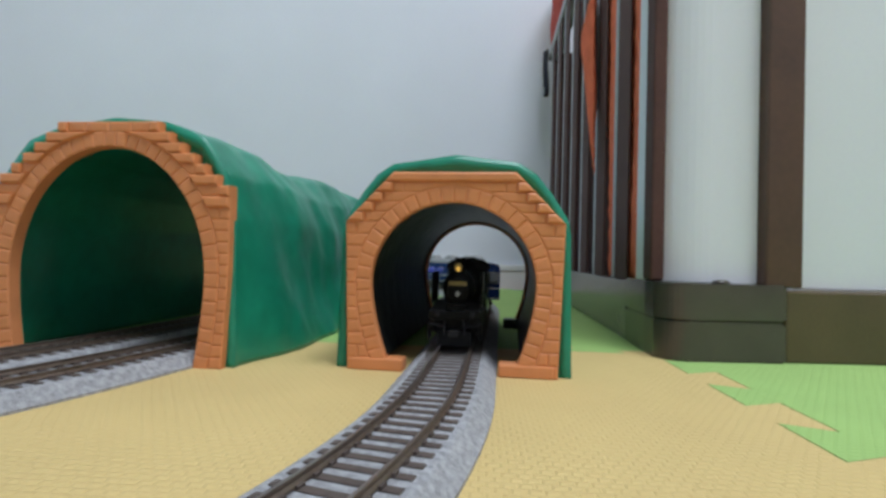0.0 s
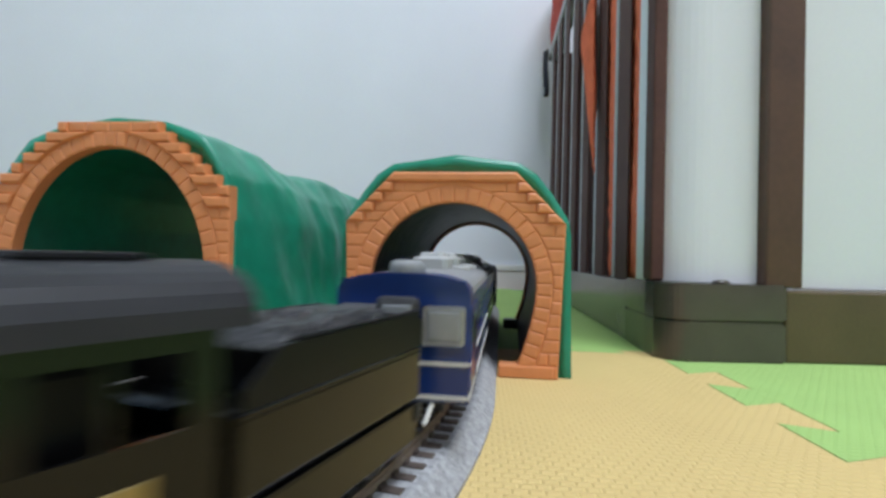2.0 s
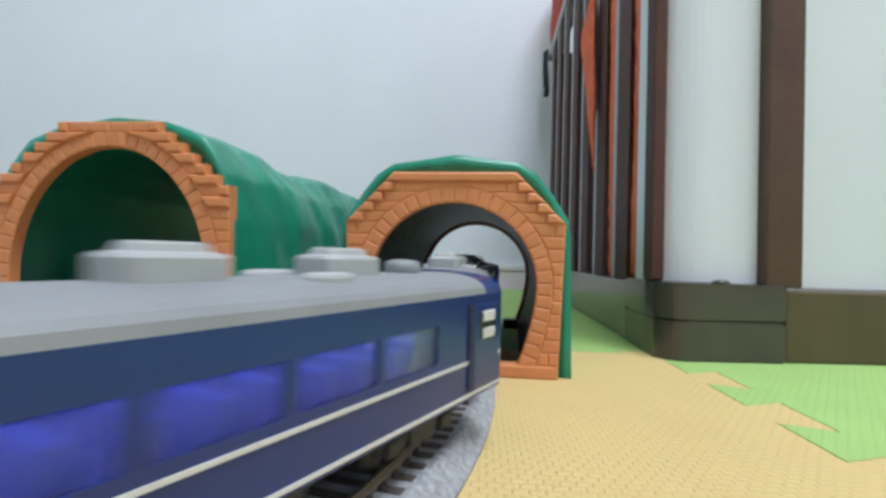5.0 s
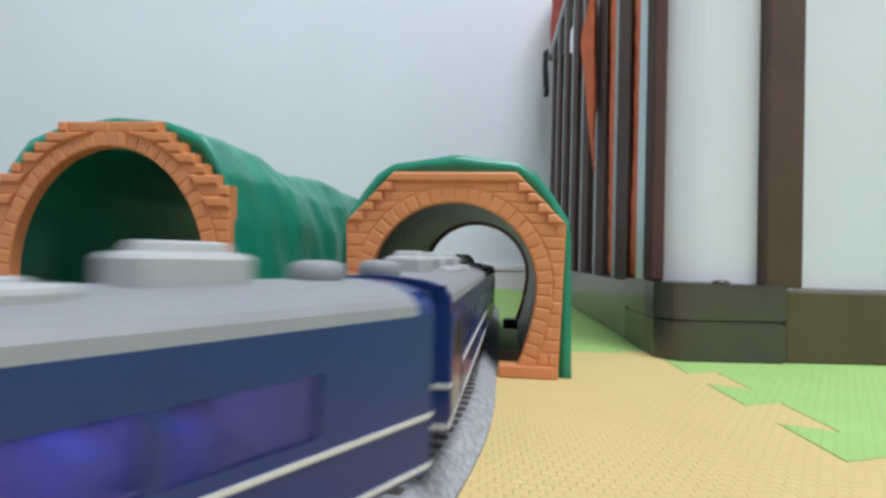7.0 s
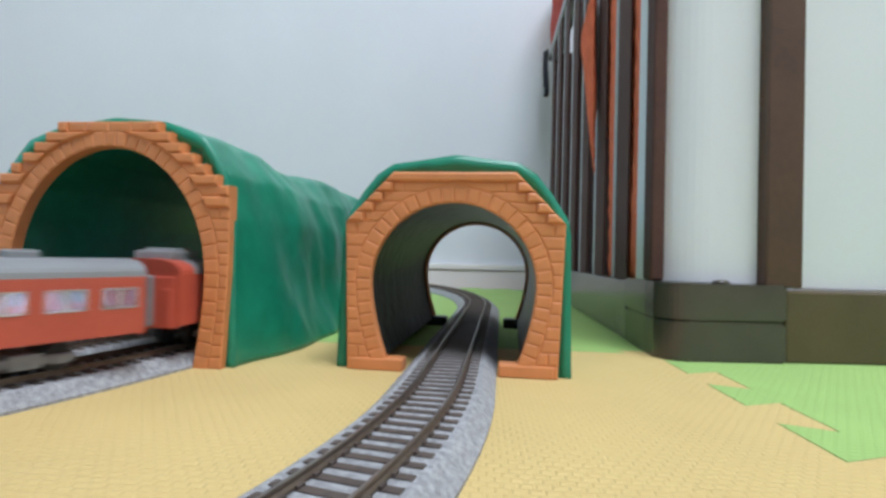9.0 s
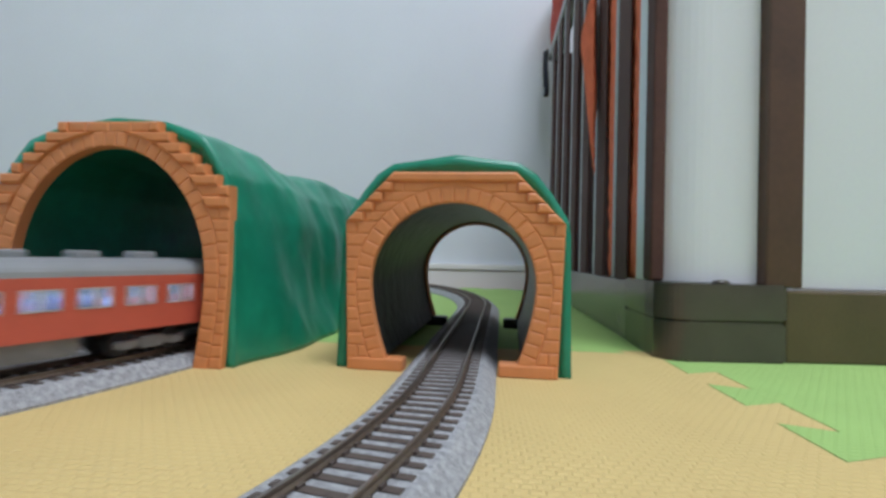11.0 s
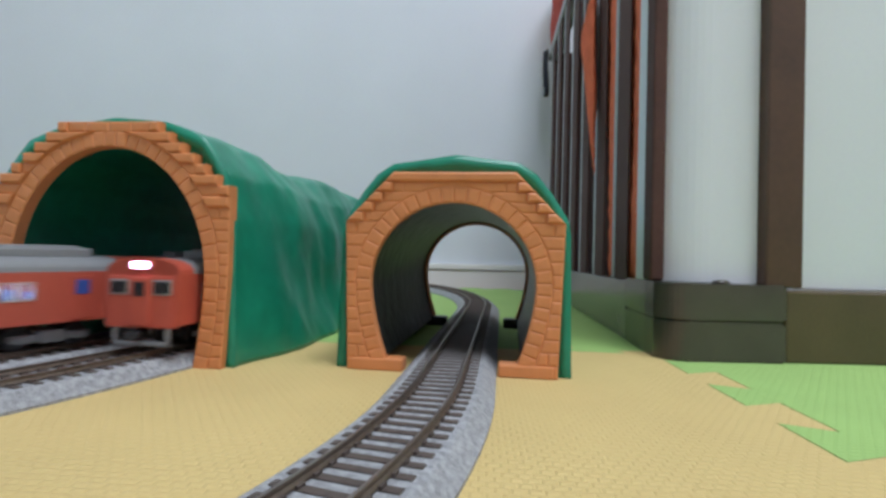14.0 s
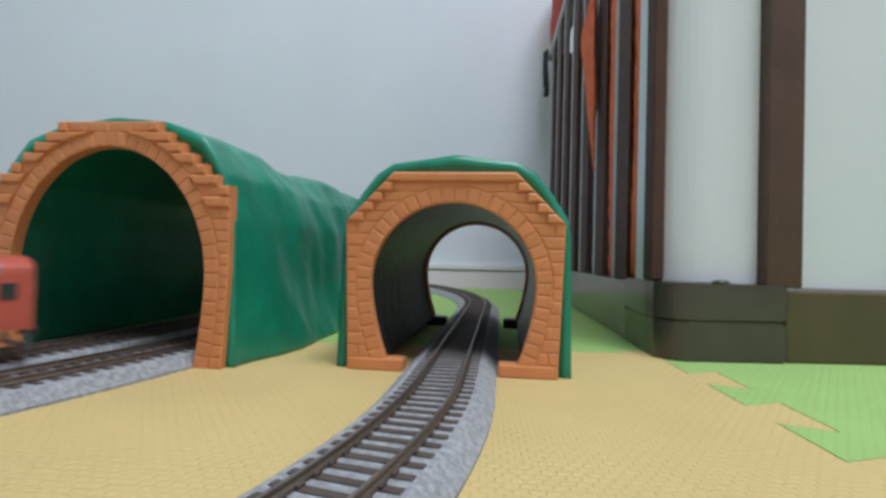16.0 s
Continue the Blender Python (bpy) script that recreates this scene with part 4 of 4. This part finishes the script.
    for k in range(12):
        x = -.080 + k * .0135
        part("seat", boxes((x, x + .0026, -.0158, -.0040, .0155, .0268), (x, x + .0026, .0040, .0158, .0155, .0268), bevel=.0006), M_SEAT, ob)
    part("light_strip", boxes((-.110, .110, -.0030, .0030, .0352, .0358)), M_GLOW_WHITE, ob, "glowing white interior light strip")
    return ob


def engine():
    """A black tender locomotive, its front at x = +0.066."""
    ob = empty("steam_locomotive", "black model steam locomotive with brass number plate", "model locomotive")
    zb, r = .0300, .0105
    bm = bmesh.new()
    turned(bm, [(-.030, .0112), (-.004, .0112), (.0, r), (.030, r), (.0305, r + .0003), (.046, r + .0003), (.0475, r - .0004), (.0485, r - .0028), (.0492, r - .006), (.0494, .0006)], "x", (0, 0, zb), 32)
    boiler = part("boiler", bm, M_BLACK, ob, "black boiler with smokebox", smooth=False)
    for x in (-.024, -.008, .010, .028):
        bm = bmesh.new()
        turned(bm, [(x, r + .0001), (x, r + .0010), (x + .0012, r + .0010), (x + .0012, r + .0001)], "x", (0, 0, zb), 32)
        part("boiler_band", bm, M_BLACKGREY, boiler)
    bm = bmesh.new()
    turned(bm, [(.0492, .0070), (.0500, .0068), (.0503, .004), (.0506, .0008)], "x", (0, 0, zb - .0008), 24)
    part("smokebox_door", bm, M_BLACK, boiler, smooth=False)
    part("number_plate", boxes((.0503, .0511, -.0062, .0062, zb + .0022, zb + .0046), bevel=.0003), M_BRASS, boiler, "brass plate with illegible number")
    bm = bmesh.new()
    turned(bm, [(.0500, .0015), (.0516, .0014), (.0519, .0008)], "x", (0, 0, zb - .0024), 16)
    part("door_handle", bm, M_CREAM, boiler, "pale round door clamp")
    # chimney, domes, headlight
    bm = bmesh.new()
    turned(bm, [(zb + r - .002, .0042), (zb + r + .0005, .0034), (.0455, .0031), (.0470, .0034), (.0474, .0036), (.0478, .0034)], "z", (.0385, 0, 0), 20)
    part("chimney", bm, M_BLACK, boiler, smooth=True)
    bm = bmesh.new()
    turned(bm, [(zb + r - .003, .0062), (.0430, .0060), (.0452, .0055), (.0464, .0040), (.0468, .0012)], "z", (.0190, 0, 0), 20)
    part("sand_dome", bm, M_BLACKGREY, boiler, smooth=True)
    bm = bmesh.new()
    turned(bm, [(zb + r - .003, .0060), (.0432, .0058), (.0456, .0052), (.0466, .0038), (.0470, .0012)], "z", (-.0020, 0, 0), 20)
    part("steam_dome", bm, M_BLACKGREY, boiler, smooth=True)
    part("safety_valve", boxes((-.0235, -.0185, -.0024, .0024, .0400, .0436), bevel=.0008), M_BRASS, boiler, "brass safety valves")
    bm = bmesh.new()
    cyl(bm, (.0425, 0, .0422), (.0498, 0, .0422), .0024, n=20)
    box(bm, .0440, .0475, -.0016, .0016, .0390, .0415)
    part("headlight", bm, M_BRASS, boiler, "brass headlight housing")
    bm = bmesh.new()
    turned(bm, [(.0497, .0015), (.0503, .0012), (.0505, .0006)], "x", (0, 0, .0414), 16)
    part("headlight_lens", bm, M_HEADLIGHT, boiler, "amber glowing headlight lens", smooth=True)
    # running boards, deflectors
    for s in (-1, 1):
        part("running_board", boxes((-.030, .036, min(s * .0095, s * .0165), max(s * .0095, s * .0165), .0215, .0225), bevel=.0002), M_BLACK, ob)
        bm = bmesh.new()
        prism(bm, [(.0270, .0225), (.0560, .0225), (.0560, .0375), (.0535, .0395), (.0300, .0395), (.0270, .0370)], 0, s * .0008)
        part("smoke_deflector", bm, M_BLACK, ob, "black smoke deflector plate", at=pose(0, s * .0158, 0))
        bm = bmesh.new()
        cyl(bm, (-.028, s * .0118, zb + .004), (.044, s * .0118, zb + .004), .0003, n=8)
        part("handrail", bm, M_BLACKGREY, boiler)
        bm = bmesh.new()
        cyl(bm, (.0380, s * .0128, .0115), (.0540, s * .0128, .0115), .0052, n=20)
        box(bm, .0385, .0535, s * .0128 - .0048, s * .0128 + .0048, .0120, .0190, bevel=.0008)
        part("cylinder", bm, M_BLACK, ob, "black cylinder block")
        part("cylinder_cover", boxes((.0535, .0546, s * .0128 - .0048, s * .0128 + .0048, .0120, .0200), bevel=.0006), M_BLACKGREY, ob, "grey valve chest cover")
        part("front_step", boxes((.0615, .0640, s * .0165 - .0012, s * .0165 + .0012, .0050, .0130), bevel=.0003), M_BLACK, ob)
        bm = bmesh.new()
        cyl(bm, (.062, s * .0172, .0030), (.062, s * .0172, .0130), .0006, n=8)
        part("grab_rail", bm, M_BLACK, ob)
    part("front_deck", boxes((.0480, .0640, -.0165, .0165, .0185, .0195), (.0625, .0645, -.0172, .0172, .0152, .0195), (.0480, .0560, -.008, .008, .0120, .0230), bevel=.0004), M_BLACK, ob)
    for s in (-1, 1):
        bm = bmesh.new()
        prism(bm, [(.0480, .0235), (.0640, .0195), (.0640, .0200), (.0480, .0242)], s * .0060, s * .0155)
        part("deck_plate", bm, M_BLACKGREY, ob, "grey sloping deck plate with square holes")
        for x in (.0525, .0585):
            z = .0240 - (x - .048) * .0256 / .1 * 1
            part("deck_hatch", boxes((x - .0016, x + .0016, min(s * .0090, s * .0122), max(s * .0090, s * .0122), .0236 - (x - .048) * .26, .0242 - (x - .048) * .26)), M_BLACK, ob)
    for s in (-1, 1):
        bm = bmesh.new()
        cyl(bm, (.0650, s * .0060, .0150), (.0662, s * .0066, .0070), .0007, n=8)
        part("brake_hose", bm, M_BLACKGREY, ob, "dark brake hose")
        bm = bmesh.new()
        turned(bm, [(.0645, .0017), (.0655, .0017), (.0658, .0010)], "x", (0, s * .0112, .0176), 14)
        part("marker_lamp", bm, M_BLACKGREY, ob, "small round marker lamp")
        bm = bmesh.new()
        cyl(bm, (.0652, s * .0050, .0112), (.0652, s * .0165, .0128), .0005, n=8)
        part("uncoupling_lever", bm, M_BLACKGREY, ob)
    bm = bmesh.new()
    prism(bm, [(.0560, .0015), (.0660, .0015), (.0650, .0090), (.0600, .0100)], -.0110, .0110)
    part("snow_plough", bm, M_BLACK, ob)
    coupler(.0640, 1, ob, M_BLACKGREY)
    # frame, cab
    part("main_frame", boxes((-.058, .060, -.0050, .0050, .0060, .0215), (-.058, -.030, -.013, .013, .0120, .0220)), M_BLACK, ob)
    cab = part("cab_front", boxes((-.0310, -.0302, -.0158, .0158, .0200, .0400), bevel=.0003), M_BLACK, ob, "black cab front sheet")
    for s in (-1, 1):
        bm = bmesh.new()
        side_wall(bm, -.0560, -.0311, s * .0170, s * .0160, .0130, .0400, [(-.0520, -.0445), (-.0435, -.0370)], .0285, .0372)
        part("cab_side", bm, M_GLOSS, ob, "black cab side sheet with two windows")
    part("backhead", boxes((-.0470, -.0313, -.0120, .0120, .0120, .0365), bevel=.001), M_BLACK, ob, "dark boiler end inside the cab")
    bm = bmesh.new()
    prism_x(bm, roof_outline(.0183, .0395, .0472), -.0605, -.0285)
    part("cab_roof", bm, M_BLACKGREY, cab, "dark rounded cab roof")
    part("roof_hatch", boxes((-.0520, -.0380, -.0060, .0060, .0466, .0480), bevel=.0006), M_BLACK, cab)
    for s in (-1, 1):
        part("number_plate", boxes((-.0480, -.0400, min(s * .0170, s * .0175), max(s * .0170, s * .0175), .0215, .0245), bevel=.0002), M_BRASS, cab, "brass plate with illegible number")
        part("front_pane", boxes((-.0300, -.0296, min(s * .0100, s * .0150), max(s * .0100, s * .0150), .0300, .0375)), M_DARKGLASS, cab)
        bm = bmesh.new()
        for k in range(3):
            cyl(bm, (-.026 + k * .009, s * .0135, .0150), (-.020 + k * .009, s * .0135, .0190), .0007, n=8)
        cyl(bm, (-.020, s * .0140, .0165), (.036, s * .0140, .0180), .0007, n=8)
        part("valve_gear", bm, M_ROD, ob, "brassy valve gear links")
        bm = boxes((.0060, .0400, s * .0146 - .0006, s * .0146 + .0006, .0112, .0130), bevel=.0003)
        part("piston_rod", bm, M_ROD, ob, "steel piston rod and slide bar")
    # wheels
    drivers = []
    for x in (-.022, -.003, .016):
        bm = bmesh.new()
        rr = .0088
        for s in (-1, 1):
            y = s * .0078
            turned(bm, [(y - .0011, rr * .98), (y - .0009, rr), (y + .0009, rr), (y + .0011, rr * .98)], "y", (0, 0, 0), 32)
            turned(bm, [(y - s * .0021, rr + .0008), (y - s * .0011, rr + .0008)], "y", (0, 0, 0), 32)
            for q in range(10):
                a = 2 * math.pi * q / 10
                cyl(bm, (0, y + s * .0013, 0), (rr * .86 * math.cos(a), y + s * .0013, rr * .86 * math.sin(a)), .00055, n=6)
            cyl(bm, (.0034, y + s * .0010, 0), (.0034, y + s * .0052, 0), .0013, n=12)
            box(bm, -.0062, -.0030, y + s * .0012 - .0005, y + s * .0012 + .0005, -.0040, .0040)
        cyl(bm, (0, -.0075, 0), (0, .0075, 0), .0015, n=10)
        drivers.append(part("driving_wheel", bm, M_BLACKGREY, ob, "spoked driving wheel pair", at=pose(x, 0, rr)))
    rods = []
    for s in (-1, 1):
        bm = boxes((-.0260, .0200, s * .0125 - .0006, s * .0125 + .0006, -.0010, .0010), bevel=.0003)
        for x in (-.022, -.003, .016):
            cyl(bm, (x, s * .0115, 0), (x, s * .0136, 0), .0019, n=14)
        rods.append(part("coupling_rod", bm, M_ROD, ob, "brassy steel coupling rod"))
    pony = [wheelset(.0500, .0054, ob), wheelset(-.0460, .0054, ob)]
    return ob, drivers, rods, pony


def tender():
    ob = empty("tender", "black coal tender behind the locomotive", "model tender")
    L, W = .0290, .0170
    b = part("body", boxes((-L, L, -W, W, .0155, .0275), bevel=.0006), M_GLOSS, ob, "black tender tank")
    for s in (-1, 1):
        bm = bmesh.new()
        prism(bm, [(-L, .0276), (L - .0005, .0276), (L - .0005, .0300), (L - .008, .0350), (L - .012, .0352), (-L + .004, .0352), (-L, .0335)], 0, -s * .0010)
        part("bunker_side", bm, M_BLACK, ob, "black coal bunker side", at=pose(0, s * W, 0))
        bm = bmesh.new()
        cyl(bm, (-L + .001, s * (W - .0005), .0354), (L - .012, s * (W - .0005), .0354), .0006, n=8)
        part("beading", bm, M_BLACK, ob)
        bm = bmesh.new()
        for z in (.0142, .0262):
            for k in range(26):
                x = -L + .002 + k * (2 * L - .004) / 25
                box(bm, x - .0003, x + .0003, min(s * W, s * (W + .0003)), max(s * W, s * (W + .0003)), z - .0003, z + .0003)
        tagged(part("rivet_row", bm, M_BLACK, ob), kind="stuff")
    for x in (-L, L - .008):
        part("bunker_end", boxes((x, x + .001, -W + .001, W - .001, .0276, .0345), bevel=.0003), M_BLACK, ob)
    bm = bmesh.new()
    nx, ny = 20, 12
    grid = []
    for i in range(nx + 1):
        row = []
        for k in range(ny + 1):
            x, y = -L + .002 + (2 * L - .011) * i / nx, -W + .0015 + (2 * W - .003) * k / ny
            e = min(1, min(i, nx - i) / 3) * min(1, min(k, ny - k) / 2)
            row.append(bm.verts.new((x, y, .0300 + .0065 * e + .0018 * noise.noise(Vector((x * 400, y * 400, 0))))))
        grid.append(row)
    for a, c in zip(grid, grid[1:]):
        for k in range(ny):
            bm.faces.new((a[k], a[k + 1], c[k + 1], c[k]))
    part("coal_load", bm, M_COAL, ob, "heap of black coal")
    part("tender_skirt", boxes((-L, L, -W + .0008, -W + .0018, .0055, .0142), (-L, L, W - .0018, W - .0008, .0055, .0142), bevel=.0003), M_GLOSS, ob, "glossy black frame plate")
    part("tender_frame", boxes((-L, L, -.0130, .0130, .0060, .0155), (-L - .001, -L + .001, -W, W, .0100, .0140)), M_UNDER, ob)
    part("tender_lamp", boxes((-L - .0020, -L, -.0020, .0020, .0310, .0345), bevel=.0006), M_BRASS, ob, "small brass rear lamp")
    coupler(-L, -1, ob, M_UNDER)
    for x in (-.0180, .0, .0180):
        wheelset(x, .0054, ob)
    return ob


LOCO, DRIVERS, RODS, PONY = engine()
TENDER = tender()
for thing in (LOCO, TENDER):          # a narrow branch-line engine
    for o in thing.children_recursive:
        if o.type == "MESH" and o.name.split(".")[0] not in ("wheelset", "driving_wheel", "coupling_rod"):
            for v in o.data.vertices:
                v.co.y *= .82
            o.location.y *= .84
COACH = [blue_coach("dark blue model coach with cream stripes, grey roof and windowed end", -.0885, .0232, (-.1110, .1085), (-1,), (1,),
                    [-.0829 + .0400 * k for k in range(5)], (-.062, .016, .060), (-.0965, .1265), (-.0130,)),
         blue_coach("dark blue model coach with cream stripes and white sign plates", -.0826, .0242, (-.1110, .1085), (-1, 1), (),
                    [-.0775 + .0415 * k for k in range(5)], (-.065, .018, .060), (-.1042, .1245), (-.0080,)),
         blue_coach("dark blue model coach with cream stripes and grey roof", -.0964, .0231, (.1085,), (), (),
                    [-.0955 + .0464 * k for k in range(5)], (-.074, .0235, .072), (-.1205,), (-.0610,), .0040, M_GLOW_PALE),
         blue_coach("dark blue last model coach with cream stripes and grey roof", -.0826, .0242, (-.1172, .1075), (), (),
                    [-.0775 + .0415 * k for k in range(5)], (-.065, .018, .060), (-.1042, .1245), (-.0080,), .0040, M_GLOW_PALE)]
ROW_A = [(-.1073 + k * .0197, -.1073 + k * .0197 + .0142) for k in range(12)]
ROW_B = [(-.0760 + k * .0197, -.0760 + k * .0197 + .0142) for k in range(8)]
CAR = [railcar("vermilion red model railcar with lit silver-framed windows and grey roof", ROW_A, (-.121, -.097), (), (), (1,))]
CAR.append(railcar("vermilion red middle railcar with lit silver-framed windows and grey gangways", ROW_A, (-.1262, -.090), (), (), ()))
CAR.append(copy_thing(CAR[1], Matrix()))
CAR.append(railcar("vermilion red end railcar with a glowing lamp over its cab", ROW_A, (-.080, -.044), (), (-1,), (-1,)))
CAR.append(railcar("vermilion red model railcar with blue door windows and grey roof", ROW_B, (-.105, -.062), (-.0960, .0960), (1,), (-1, 1)))
CAR.append(copy_thing(CAR[4], Matrix()))

# ---- what moves ----
BLUE_RATE = [(-1, .160), (1.0, .160), (1.6, .168), (2.5, .168), (7.0, .168), (7.5, .175), (8.8, .180), (17, .180)]
LOCO_FRONT_U = (1.0, 0.144)        # seconds, and how far past the portal the loco's front is then
A_RATE, A_TAIL = .1580, (13.92, .102)
B_RATE, B_TAIL = .170, (15.6, .017)


def travelled(rates, t0, u0, t):
    ts = np.linspace(t0, t, 60)
    v = np.interp(ts, [r[0] for r in rates], [r[1] for r in rates])
    return u0 + float(np.sum((v[1:] + v[:-1]) / 2 * np.diff(ts)))


def b_clock(t):
    """The second railcar train slows a little for a moment."""
    k = min(max((t - 14.2) / 1.2, 0), 1)
    return t - .13 * k * k * (3 - 2 * k)


def on_line(line, u, base, back=False):
    """The pose of a car whose middle is at u and whose bogies are base apart."""
    a, b = line.at(u + base / 2), line.at(u - base / 2)
    if back:
        a, b = b, a
    d = a - b
    m = (a + b) / 2
    return Matrix.Translation((m.x, m.y, RAIL_TOP)) @ Matrix.Rotation(math.atan2(d.y, d.x), 4, "Z")


TIMES = [i / 10 for i in range(161)]


def blue_front(t):
    return travelled(BLUE_RATE, *LOCO_FRONT_U, t)


def motions():
    pitch = .2725
    walk(LOCO, [(t, on_line(LINE_R, blue_front(t) - .066, .036)) for t in TIMES])
    walk(TENDER, [(t, on_line(LINE_R, blue_front(t) - .1530, .036)) for t in TIMES])
    for k, c in enumerate(COACH):
        walk(c, [(t, on_line(LINE_R, blue_front(t) - .3255 - k * pitch, .188)) for t in TIMES])
    fine = [i / 15 for i in range(241)]
    for w, x in zip(DRIVERS, (-.022, -.003, .016)):
        walk(w, [(t, pose(x, 0, .0088, 0, math.degrees(blue_front(t) / .0088), 0)) for t in fine])
    for r in RODS:
        walk(r, [(t, pose(.0034 * math.cos(blue_front(t) / .0088), 0, .0088 - .0034 * math.sin(blue_front(t) / .0088))) for t in fine])
    for w, x in zip(PONY, (.0500, -.0460)):
        walk(w, [(t, pose(x, 0, .0054, 0, math.degrees(blue_front(t) / .0054), 0)) for t in [i / 30 for i in range(481)]])
    each = [i / 30 for i in range(481)]
    trains = [(TENDER, blue_front, .0054)] + [(c, blue_front, .0053) for c in COACH]
    trains += [(c, lambda t: A_RATE * t, .0053) for c in CAR[:4]] + [(c, lambda t: B_RATE * b_clock(t), .0053) for c in CAR[4:]]
    gone = {}
    for thing, way, r in trains:
        for w in thing.children_recursive:
            if w.name.startswith("wheelset"):
                if (way, r) not in gone:
                    gone[way, r] = [math.degrees(way(t) / r) for t in each]
                x = w.location.x
                walk(w, [(t, pose(x, 0, r, 0, a, 0)) for t, a in zip(each, gone[way, r])])
    pitch = .2635
    for k in range(4):
        walk(CAR[k], [(t, on_line(LINE_A, A_TAIL[1] + A_RATE * (t - A_TAIL[0]) + (3 - k) * pitch, .172)) for t in TIMES])
    for k in range(2):
        walk(CAR[4 + k], [(t, on_line(LINE_B, B_TAIL[1] - B_RATE * (b_clock(t) - B_TAIL[0]) - .129 - (1 - k) * pitch, .172, True)) for t in TIMES])


motions()
